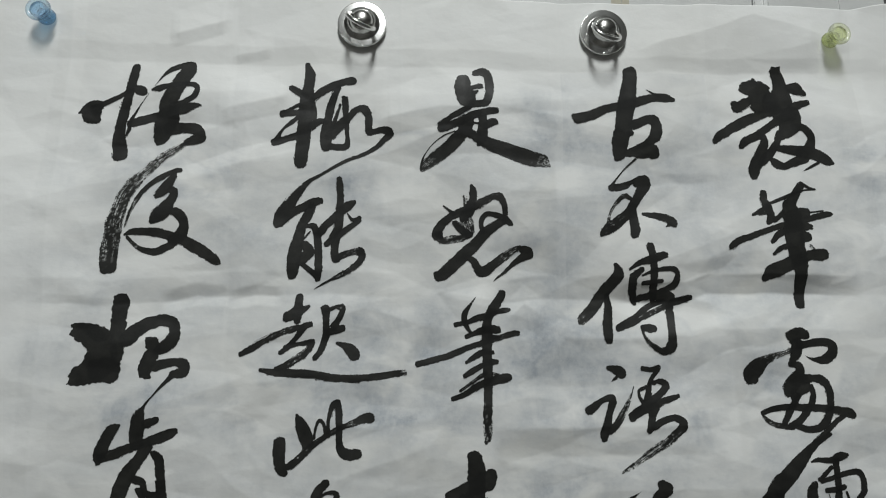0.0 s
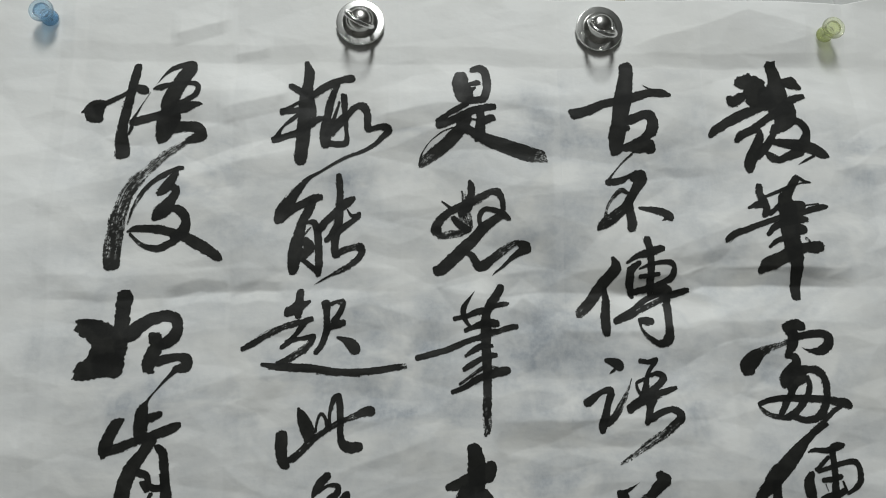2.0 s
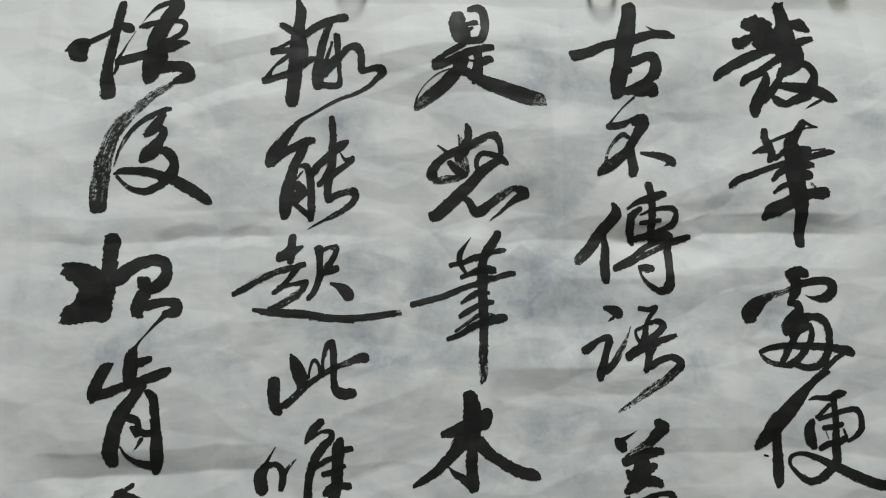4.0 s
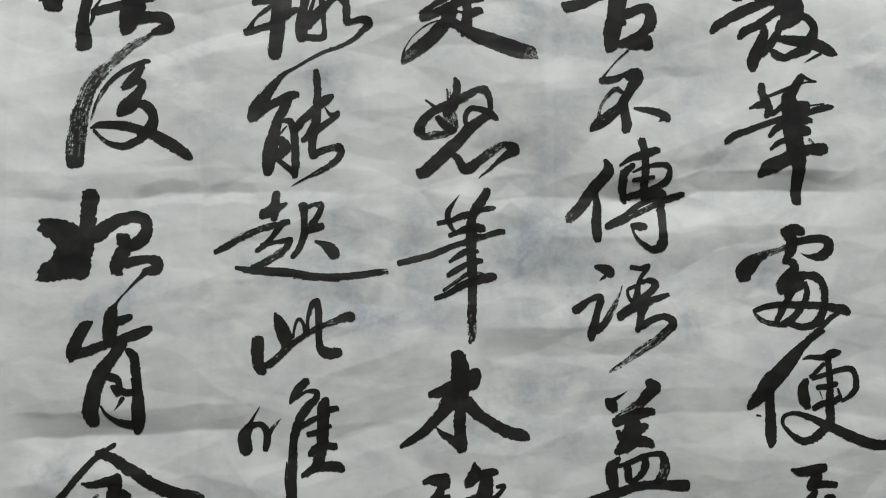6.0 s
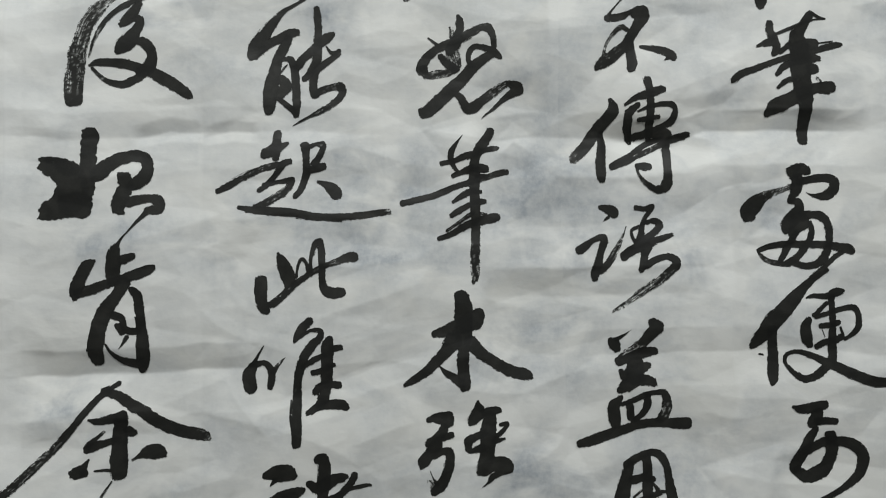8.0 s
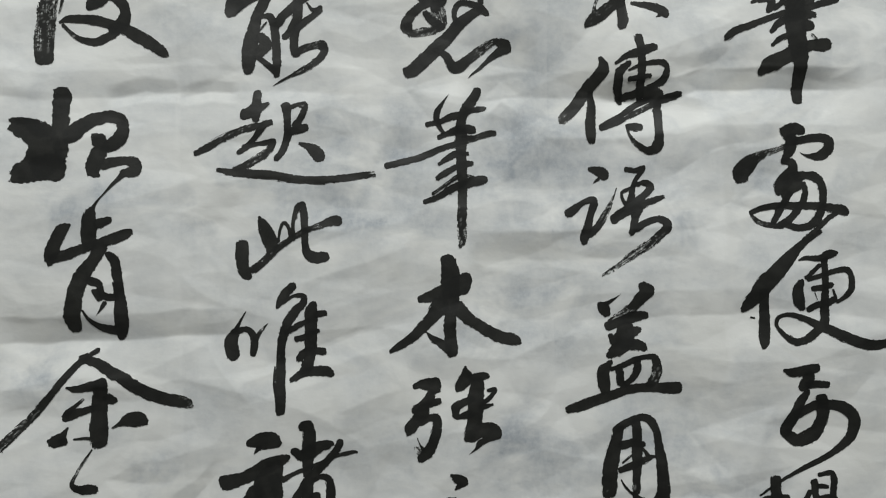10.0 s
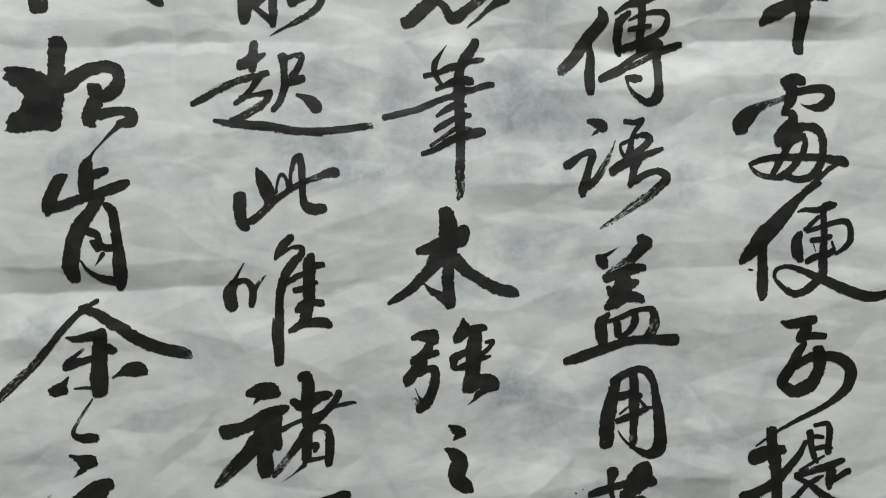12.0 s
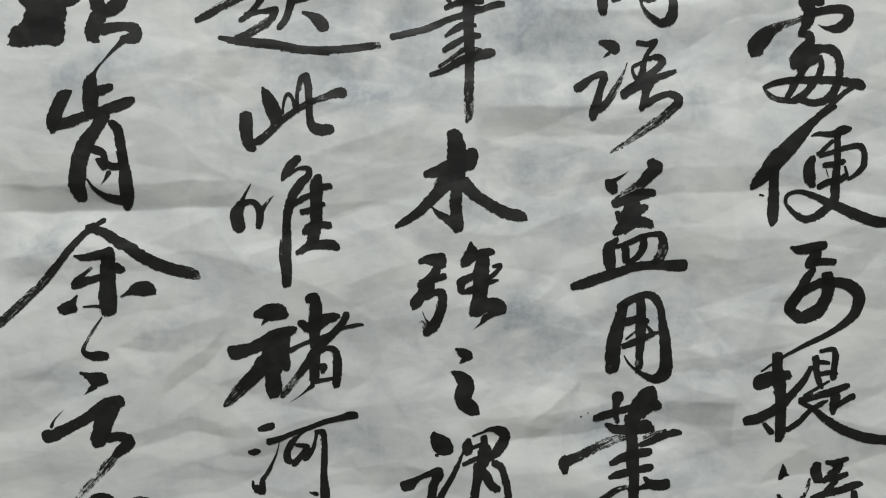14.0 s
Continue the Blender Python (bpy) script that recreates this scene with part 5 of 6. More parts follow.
def chuan(b):
    b((-10.2, 17.7, 2.4), (-8.7, 13.3, 5.3), (-11, 9.8, 5.9), (-14.9, 5.5, 5.9), (-18.4, 1.2, 6), (-22, -4.1, 5.3), (-26.4, -8.4, 5.3, 0.2), (-28.6, -10.7, 4.4, 0.3))
    b((-14.6, 1.7, 3), (-14.2, -4.1, 4.4), (-15.3, -12.9, 5.3), (-15.4, -19, 5.2), (-14.8, -21.3, 2.9))
    b((7.9, 27, 4.4), (8.7, 23.2, 4.1), (9.3, 15.9, 4.1), (9.2, 8.7, 4.1), (9.4, 2.9, 4.1), (9.6, -0, 2.9))
    b((-2.9, 15.5, 1.5), (2, 18.7, 2.9), (7.8, 20.3, 4.7), (13.7, 22.3, 4.1), (15.7, 22.6, 2.7))
    b((2.9, 15.1, 2.9), (-0.9, 11.7, 4.1), (-1.4, 7.4, 4.7), (-0.6, 1.6, 4.2), (0.8, -1.9, 2.4))
    b((3.4, 12.2, 1.2), (7.8, 13.9, 1.8), (13.7, 15.3, 2.4), (19.5, 15.2, 2.9), (21.5, 12.9, 2.9), (20.8, 9.1, 3.5), (18.4, 6.2, 3.5), (13.5, 4.2, 2.9))
    b((4, 8.1, 2.3), (9.2, 8.7, 3), (13.1, 9.2, 2.3))
    b((1, 0.1, 3.6), (6.7, 1.5, 4.1), (12.2, 2.2, 5.3), (17.6, 0.7, 5.2), (18.6, -1.6, 4))
    b((-9.8, -14.4, 2.9), (-6, -12.4, 3.5), (0.1, -8.7, 2.6), (6.5, -4.4, 2.9), (11.1, -2.1, 3), (15.2, -1, 2.8))
    b((-9.9, -15.3, 2.6), (-6.2, -13.6, 3.5), (-1.6, -11.6, 3.8), (5.8, -8.2, 2.9, 0.3), (13.5, -4.8, 2.9, 0.2), (19.2, -1.9, 4), (25.7, -0.1, 3.9), (28, 0.5, 2.7))
    b((17.7, -3.1, 4), (17.2, -10.4, 4), (16.6, -17.6, 4), (16.3, -23.3, 5.1), (14.3, -26.1, 4.6), (11, -26.1, 3.4), (7, -23.8, 2.3, 0.2), (4.3, -21.2, 1.7, 0.3), (2.7, -18, 1.4, 0.5), (2.5, -15.1, 1.7))
    b((3.1, -14.5, 2.9), (5.9, -14.9, 4.4), (7.9, -15.2, 3.8))


write("傳", chuan, 100, 1477)


def yu(b):
    b((-11.6, 25.2, 2.8), (-8.2, 24.3, 4.6), (-5.6, 22.6, 5.2), (-5.3, 21.5, 3.4))
    b((-8.2, 20.4, 1.7), (-10.8, 18.4, 0.3))
    b((-22.9, 4.4, 4.2), (-20.9, 5.8, 4.2), (-16.4, 9, 2.8), (-12, 10.6, 3.4), (-10.7, 9, 3.9), (-12.5, 3.5, 3.4), (-14, -1.9, 3.9), (-15.7, -6.7, 4.4), (-15.9, -9.6, 2.8))
    b((-12.8, -5.9, 3.3), (-8.6, -1.4, 3.3), (-5.3, 3.9, 2.8, 0.5), (-2, 10.2, 1.4, 0.6), (0.5, 15.8, 0.6, 0.5))
    b((5.5, 24.8, 2.6), (9.7, 24.2, 2.6), (13.3, 25.3, 2.5), (11.9, 22.7, 2.2), (9.6, 19.4, 2.2), (8, 14.3, 2.8), (7.2, 10.2, 3.9), (5.5, 6, 4.4), (1.6, 3.3, 4.7), (-1.5, 0.1, 3))
    b((8.1, 16.6, 1.7), (11, 17.7, 2.2), (14.2, 18.2, 3.1), (16.9, 16.6, 3.3), (15.7, 14.3, 3.3), (11.9, 11, 3.3), (7.6, 8.2, 3.3), (4.8, 8, 2.2), (3, 10.8, 1.7), (3.2, 13.8, 1.7), (6.7, 15.7, 1.7))
    b((-1.4, 1.5, 3.9), (6.1, 5.5, 5), (13.1, 8.2, 3.9), (18.8, 10.1, 3), (21.8, 11, 2.2))
    b((10.3, 6, 4.4), (8.5, 1.9, 3.9), (7.2, -3.5, 3.9), (6.2, -5.8, 2.8))
    b((8.8, -3.5, 3.9), (13.8, -0.8, 3.3), (19.4, 0.6, 3.3), (22.9, -1.4, 4.2), (22.7, -4.1, 4.2), (18.9, -7.6, 4.2, 0.2), (14.6, -11.2, 4.2, 0.6), (8.8, -15, 3.9, 0.7), (3.1, -19, 2.8, 0.8), (-2.7, -23, 2.2, 0.8), (-7.6, -25.6, 1.1, 0.7))


write("語", yu, 96, 1417)


def gai(b):
    b((-8.8, 20.4, 3.2), (-7.3, 18.8, 5.9), (-6.2, 16.7, 4.3))
    b((-5.8, 21.2, 2.1), (-2.6, 23, 1.1), (0.6, 25.3, 0.3))
    b((11.1, 28.6, 4.8), (14, 26.7, 4.7), (10.5, 23.8, 5.8), (7.5, 20.2, 4.8), (3.6, 16.8, 5, 0.5), (-0.9, 14.3, 3.8, 0.6), (-4.5, 12.4, 2.2, 0.4))
    b((-5.1, 10.3, 4.8, -0.3), (0.3, 12.1, 4.3, -0.3), (5.9, 13.9, 5.5, -0.3), (11.3, 14.9, 4.3, -0.3), (12.3, 14.6, 3.3, -0.3))
    b((-4.8, 5.5, 2.7, -0.3), (-3.4, 3.1, 3.7, -0.3), (1.2, 4.9, 6.9, -0.3), (5.3, 6.9, 5.9, -0.3), (8.5, 8.2, 3.2, -0.3))
    b((-5.2, -3.5, 3.7, -0.3), (-1.7, -0.9, 6.4, -0.3), (3.7, 1.4, 5.8, -0.3), (8.9, 0.7, 4.8, -0.3), (10.5, -0.1, 3.7, -0.3))
    b((2.8, 8.8, 8), (1.9, 3.5, 9.1))
    b((-5.3, -7, 2.7), (-8.4, -11, 6), (-8.3, -16.3, 6.5), (-7.7, -19.9, 4.8))
    b((-4.3, -10.2, 2.1), (0.8, -8.4, 2.7, 0.1), (6.2, -5.9, 2.9), (11.4, -4.6, 2.6), (15.3, -4.9, 3.2), (16.5, -8.2, 4.3), (16.5, -12.7, 4.5, 0.5), (14.4, -16.7, 4.3, 0.3), (12.6, -18, 2.7))
    b((-0.9, -11.1, 4), (-0.3, -16.5, 4))
    b((7.5, -5.9, 3.2), (7.6, -9.9, 4), (5.8, -13.9, 3.2), (2.4, -17.3, 2.7), (0.2, -18.6, 1.6))
    b((-24.9, -29, 3.8), (-20.3, -27.7, 5.4), (-12.3, -24.9, 5.4, 0.1), (-2.9, -22.1, 4.8), (5.1, -19.8, 4.6), (13.1, -19.4, 4.5), (19.7, -19.5, 5.3), (25.4, -19.5, 6.1))


write("蓋", gai, 96, 1357)


def yong(b):
    b((-9.1, 13.4, 1.6), (-7, 15.6, 3.9))
    b((-6.5, 15.8, 3.9), (-8.1, 10.4, 5.5), (-9.7, 3.7, 6.6), (-11.4, -3.1, 7.1), (-12, -9.9, 7.7), (-12.3, -14, 6.7, 0.15))
    b((-8.4, 15.1, 3.6), (-4.9, 17.5, 3.9), (0.3, 19.9, 3.6), (5.1, 20.6, 3.6), (8.5, 18.6, 4.1), (10.6, 14.2, 3.8), (11.4, 7.3, 4.3), (12.4, -0.8, 5.4), (12.8, -8.8, 5.9), (12.9, -15, 6.7), (11, -18.9, 6.2), (7.4, -19.7, 4.5), (3.1, -18.1, 2.8), (-0.9, -15.5, 1.4), (-4.5, -11.9, 1.1), (-6.3, -8.6, 0.8))
    b((1.3, 17.9, 4.5), (1.5, 10.2, 5.1), (1.4, 2.1, 5.1), (0.8, -6, 3.8), (0.5, -12.7, 3.8, 0.3), (-0.4, -16.4, 1.9))
    b((-4.8, 7.7, 4.4), (-0.7, 8.9, 3.8), (3.9, 8, 3.2))
    b((-6.2, -3.8, 3.3), (-2.2, -2.4, 3.8), (3.2, -0.1, 3), (7.3, 2, 2.7), (9.3, 2.5, 1.6))
    b((-5.4, -0.5, 1.1, 0.3), (-1.6, 2.7, 1.1, 0.3))
    b((4.1, 6.1, 1.1, 0.3), (6, 3.4, 2.2))


write("用", yong, 101, 1303)


def bi_low(b):
    b((-1, 24.1, 5.9), (-1.6, 21.1, 3.8), (-2.1, 15.8, 3.3), (-1.3, 12.2, 2.7))
    b((-11.6, 14, 3.7), (-8, 15, 4.6), (-1.3, 16.9, 3.8), (4.1, 18.2, 3.8))
    b((13.9, 27.3, 6, -0.9), (12.8, 23.4, 9.6, -0.9), (10.5, 19.6, 9.1, -0.9), (6.8, 14.9, 7.1, -0.9), (4.2, 11.5, 5.5, -0.9))
    b((15.3, 21.6, 4.8, -0.6), (17, 19.8, 4.8, -0.6))
    b((-6, 10.2, 2.7, -0.3), (-2.7, 8.4, 4.3, -0.3), (4.2, 8.2, 5.5, -0.3), (11, 9.5, 7.2, -0.3), (14.5, 8.6, 3.9, -0.3))
    b((5, 8.8, 6), (5.2, 0.5, 6), (4.7, -7.5, 6.5), (4.9, -15.4, 5.4), (4.5, -27.7, 5.5))
    b((-27.6, -4.5, 3), (-28.3, -7.7, 5.3), (-27.7, -10.5, 3.3))
    b((-26.3, -5.9, 4.9), (-19.4, -3, 4.3, 0.2), (-11.2, 0.4, 4.1, 0.5), (-2.9, 3.6, 3.6, 0.6), (2.2, 4.5, 2.2, 0.4))
    b((9.6, 1.2, 2.7), (15.1, 3, 3.5), (21.9, 5.6, 3.5), (26.4, 6.7, 3.8), (28.4, 6.5, 2.2))
    b((11.1, 4.4, 1.6, 0.6), (16.5, 6.3, 2.2, 0.6), (21.3, 7.6, 1.4, 0.5))
    b((-5.3, -7.1, 2.7), (-0.2, -4.7, 4.1), (5.4, -3, 4.6), (12.2, -2.3, 4.1), (13.3, -1.8, 2.8))
    b((-6, -13.5, 2.4), (-1.8, -12.1, 4), (5.1, -10.7, 3.8), (12.1, -9.4, 4), (13.7, -8.9, 2.4))
    b((10.4, -14.3, 2.1), (13, -16.9, 4.5), (18.3, -17.7, 5.5), (20.2, -17.4, 5.3))
    b((11.6, -17.7, 3.7), (7.4, -19.1, 2.1))
    b((0.6, -18.4, 2.8, 0.5), (-3.4, -19.6, 3.3, 0.3), (-7.4, -22.1, 3.3, 0.2), (-11.4, -24.5, 2.5))
    b((-19.4, 15.3, 0.8), (-19.2, 15.1, 0.8))
    b((-16.1, 16.7, 0.5), (-15.5, 16.9, 0.5))


write("筆", bi_low, 93, 1250)


def fa(b):
    b((2.9, 13.9, 8.5), (1.6, 9.2, 8.8))
    b((-18, 10.2, 5, -0.3), (-16.4, 8.8, 6, -0.3), (-11.1, 12.1, 5.3, -0.3))
    b((-11.5, 20.3, 5.9, -1), (-7.6, 20.4, 9.7, -1), (-2.8, 18.9, 10.9, -1), (-1.2, 17.4, 10.3, -1), (-4.2, 12.6, 12.6, -1), (-0.4, 10.9, 10.6, -1))
    b((-5.6, 24, 4.5, -1))
    b((7.5, 29.7, 6.8, -0.8), (8.7, 25.4, 7.8, -0.8), (9.6, 20.6, 8.8, -0.8), (8.7, 14.3, 11.2, -0.8), (7.1, 7.6, 11.8, -0.8))
    b((14.7, 20.6, 5.7, -0.4), (17.9, 20.1, 7.8, -0.4), (21.3, 17.3, 3.9, -0.4))
    b((13.8, 9.1, 4.9, -0.3), (18.8, 10.8, 4.5, -0.3), (22.6, 12, 3.2, -0.3))
    b((-31.3, -10.7, 2.8), (-27.8, -7.3, 5), (-19.6, -2.5, 5.7), (-11.1, 1.8, 5.9), (-2.9, 4.9, 5), (5.4, 7.6, 5.5))
    b((-17.1, -13.5, 2.8), (-14.1, -10.4, 4.9), (-7.7, -7.3, 4.4), (-0.7, -2.3, 3.9), (6, 1.9, 4.4), (12.8, 4.3, 5.6))
    b((12.8, 4.3, 10.4), (11.3, -0.7, 11), (8.1, -5.6, 6.8), (6.1, -8.3, 3.1))
    b((-6.2, -8.2, 3.2), (-4, -7.9, 2.5), (-4.4, -11.9, 4.5), (-6.2, -16.7, 5.7), (-9.4, -23, 6.3), (-10.8, -27, 5.9), (-10.7, -29.7, 3.6))
    b((5, -5.6, 3.1), (2.1, -11.8, 3.8), (-1.8, -17.3, 4.5), (-6.1, -22, 4.5))
    b((13.2, -2.4, 3.9), (17.6, -2.8, 4.1), (21.1, -6.2, 4.6), (21.6, -10.2, 4.7), (19.1, -15, 5.8), (14.7, -17.2, 6.2))
    b((1.8, -14.3, 2.5), (5.8, -14.9, 4.1), (11.8, -15.9, 5.6), (19.4, -17.2, 7), (25.2, -19.7, 6.4), (28.7, -22.1, 5), (30.6, -23.1, 2.4))
    b((-1.2, -20.4, 2.5), (1.4, -23, 4.4), (5.3, -24.5, 3.8), (11, -22.2, 5.1), (16, -20.3, 5.6))
    b((23.1, -22.9, 1.6), (18.1, -25.5, 1.3), (14.7, -27.4, 0.3))


write("發", fa, 177, 1571)


def bi_right(b):
    b((-7.3, 26.9, 3.9), (-7.6, 22.9, 4.3), (-6, 18.3, 4.7), (-5.2, 13.7, 4.3), (-6.5, 11.3, 3))
    b((-14.1, 15.4, 1.5), (-10.6, 17.1, 2.6), (-5.9, 19.2, 2.8))
    b((-10.8, 15.6, 1.5), (-4.7, 16.5, 1.9))
    b((-7.3, 20.4, 1.6), (1, 23.6, 1.9), (7.3, 26, 2.1), (13.4, 28.1, 0.9), (19.3, 28.6, 0.9))
    b((12, 30.8, 4.2, -0.4), (9.8, 27.5, 4.5, -0.4), (7.7, 23.9, 4.9, -0.4), (5.4, 19.9, 7.4, -0.4), (5.8, 15.2, 10.4, -0.4), (6.7, 10.7, 11, -0.4))
    b((12.9, 31.7, 1.8), (16.4, 29.5, 1.5), (19.6, 28.6, 0.9))
    b((10.4, 15.8, 6.7), (13.1, 16.1, 5.4))
    b((6.5, 13.7, 9.1, -0.4), (5.4, 6.1, 10.6, -0.4), (5.9, -1.2, 9.5, -0.4), (6.9, -8.6, 8.9, -0.4), (7.6, -15.9, 6.5, -0.4), (8.2, -24.6, 5.9, -0.4), (7, -31.4, 5.1, 0.1))
    b((-26.8, -1.4, 3.3), (-22.9, 1.6, 3.8), (-15.7, 4.1, 3.5), (-7.2, 7.1, 3.2), (2.1, 10.1, 3.1))
    b((12.9, 12.2, 3.3), (18.9, 13.9, 3.5), (24.2, 15, 3.2), (26.5, 15.2, 1.5))
    b((14.9, 16.1, 0.9), (22.1, 16.9, 0.9))
    b((1.3, 15.9, 2.8), (-3.3, 12.2, 2.5))
    b((-5.5, 1.1, 2.3), (-1.9, 4.8, 3.5), (3.1, 6.8, 4.1))
    b((10.9, 8.5, 5.5), (14.8, 8.5, 2.7))
    b((-5.2, -5.5, 1.7), (-1.5, -2.6, 2.9), (2.8, -1.2, 3.5))
    b((10.9, 3.1, 5.9), (12.4, 3.1, 4.7))
    b((-9.6, -17.8, 3.8), (-5.4, -14.3, 8.1), (0.5, -11.5, 7), (5.1, -9.2, 7.1), (12.7, -6.3, 5.3), (18.5, -6.4, 6.5), (20.3, -5.8, 4.4))
    b((13.1, -1.3, 1.2, 0.7), (14.9, -3.4, 1.8, 0.5))


write("筆", bi_right, 177, 1505)


def chu_place(b):
    b((-4, 26.2, 2.8), (-2, 25.4, 6.2), (1.5, 26.8, 6.2), (4.6, 25.9, 4.7))
    b((0, 21.7, 6.1), (-0.6, 17.8, 5.5), (-2.4, 14.2, 3.9), (-3.7, 11.4, 3.3))
    b((-3.2, 18.4, 2.8, 0.4), (-7.5, 17, 2.8, 0.5), (-13.2, 15.1, 3.6, 0.4), (-17.8, 12.9, 5.6, 0.1), (-21.3, 9.6, 7.9), (-23.8, 6.6, 7.4), (-23.6, 4.9, 6.8))
    b((1.1, 20.6, 3.9), (8, 21.9, 4.1), (14.5, 22.1, 4.2), (17.3, 20.2, 4.8), (17, 16.8, 4.9), (13.6, 13.8, 4.9), (9.2, 13.6, 2.5), (6.2, 14.1, 1.1), (3.8, 15.5, 0.3))
    b((-2.9, 11.4, 2.8), (-0.1, 10.6, 3.8), (0.2, 7.2, 4.9), (-2.7, 3.1, 6.5), (-5.8, -1, 6), (-6.6, -2.9, 3.8))
    b((0.4, 1.7, 9.2), (-2.2, -2.4, 5.4), (-3.6, -5.4, 3.8))
    b((1.9, 3.9, 5.4), (5.8, 4.4, 3.8), (9.8, 3.9, 4.2), (12.5, 0.8, 3.9), (13.3, -3.8, 3.6), (13, -8.7, 3.6), (11.7, -13.3, 3.8), (9.2, -17.3, 4), (5.4, -19.7, 4), (0.5, -20, 3.2), (-4.6, -17.8, 3))
    b((4.9, 0.3, 2.7), (5.3, -3.8, 3.2), (4.1, -7.9, 3.2), (1.5, -11.9, 3.2), (-2.1, -16, 3.2), (-6, -18.6, 3.8))
    b((-1.6, -3.8, 2.7), (-4.7, -8.7, 3.2), (-7.2, -13.3, 3.3), (-9.4, -17.3, 2.7))
    b((-19.4, -12.4, 2.2), (-14.5, -10.5, 3), (-7.5, -9.5, 3.3), (0.4, -9.7, 3.8), (8.3, -10, 3.8), (16.3, -11.1, 3.9), (21.1, -12.3, 4.9), (23.1, -13.4, 3.5))
    b((-19.2, -14, 1.6, 0.3), (-15.6, -17.2, 2.2, 0.3), (-10.7, -18.6, 2.7, 0.2), (-6.1, -19.1, 2.7))
    b((18.7, -13.9, 2.2), (14.3, -16.8, 2.2), (9, -21.6, 2.2), (3.7, -25.8, 2.4))


write("處", chu_place, 178, 1432)


def bian(b):
    b((2, 26.7, 2), (-4, 22.7, 2.8), (-8.7, 19, 4.1), (-13.7, 13.9, 6.1), (-18.8, 8.3, 7.2), (-24, 3.2, 8.2), (-27.6, -1.9, 7.2), (-31.1, -6.4, 5.7), (-33, -8.7, 3.6))
    b((-24.7, -1.4, 4.6), (-24, -9.2, 4.7), (-24.1, -17, 5.2), (-24.9, -23.5, 4.8), (-25.4, -26.4, 2.7))
    b((-8.1, 13.6, 1), (-4.9, 14.5, 2.3), (1.3, 14.3, 3), (6.1, 16, 4.6), (9.4, 16.7, 1.8))
    b((3.6, 13.5, 3.5), (3.9, 5.8, 3.1), (4.1, -2, 3.6), (3.9, -8.4, 4.2), (3.4, -14.9, 4.1), (0.3, -18.7, 4.1), (-4.5, -22.6, 3.8, 0.15), (-9.4, -24.6, 3.5, 0.2), (-12.8, -23.7, 3, 0.2), (-16.6, -20.3, 2.1), (-18.7, -16.6, 1.8), (-17.9, -13.2, 1.8), (-14.2, -11.9, 2.1), (-8.9, -12.8, 2.8), (-2.8, -15.5, 3.5), (3.4, -18.5, 4.4), (11.2, -22.3, 4.9), (18.8, -25.6, 5.1), (25.9, -26.7, 5.1), (32.9, -25.3, 3.7))
    b((1.2, 11, 2), (-2, 8, 2.3), (-5.2, 5.4, 2))
    b((-7.6, 3.2, 3), (-9.3, -0.4, 5.6), (-8.6, -5.1, 6.2), (-7, -8.5, 3.6))
    b((-3.9, 4.6, 2.3), (2.4, 6.3, 2.6), (8.7, 8.2, 2.6), (14, 8.7, 2.9), (16.1, 5.6, 2.9), (16, 0.4, 2.9), (13.4, -3.7, 2.3), (9.9, -6.2, 1.8))
    b((-1.6, 0.2, 2.6), (2.7, 0.6, 3.1), (6.5, 1.6, 2.8))
    b((-3.2, -9.6, 3.1), (0.4, -7.6, 3.3), (5.4, -6.6, 3.6), (8.4, -5.1, 3.1))
    b((7.8, -0.7, 1), (9.1, -4.6, 1.5))
    b((-0.9, -1.8, 0.5), (0.4, -5, 0.5))
    b((-29.8, -13, 1), (-28.5, -13.2, 1))


write("便", bian, 187, 1383)


def yao(b):
    b((-10.5, 29.3, 1.6), (-6, 28.2, 4.9), (0.6, 29.4, 5.3), (4, 30.2, 3.9))
    b((0.8, 26, 5.2), (-1.6, 21.8, 4.7), (-1.8, 21, 3.7))
    b((1, 22.3, 4.2), (4.8, 22.5, 3.7), (8.9, 22.2, 3.4))
    b((-0.1, 18.5, 3.2), (-2.5, 14.8, 4.2), (-4.4, 10.1, 4.8), (-7, 4.8, 5.3), (-9.4, 0.7, 5.3), (-9.4, -1.1, 3.7))
    b((-8.1, -1.7, 4.8), (-3.8, -4.1, 5.8), (1.5, -2.6, 6.7), (5.3, 0.6, 5.8), (7.8, 5.9, 5.7), (7.8, 11.2, 6.2), (7, 15.2, 5.7))
    b((-3.9, 8.7, 5.3), (1.5, 11.3, 4.7), (5.3, 12.6, 5.2), (10.3, 12.5, 5.2), (15.3, 12, 5.2), (20.5, 8.5, 5.6), (22.3, 3.9, 5.6), (21, -1.5, 4.8), (17.4, -5.8, 3.7), (12.3, -9.5, 3.2), (5.8, -13.4, 2.7), (-1.1, -16.7, 2.4), (-7.5, -20.2, 1.8), (-12.7, -23.1, 1.6), (-21.7, -29.6, 1.1))


write("要", yao, 181, 1316)


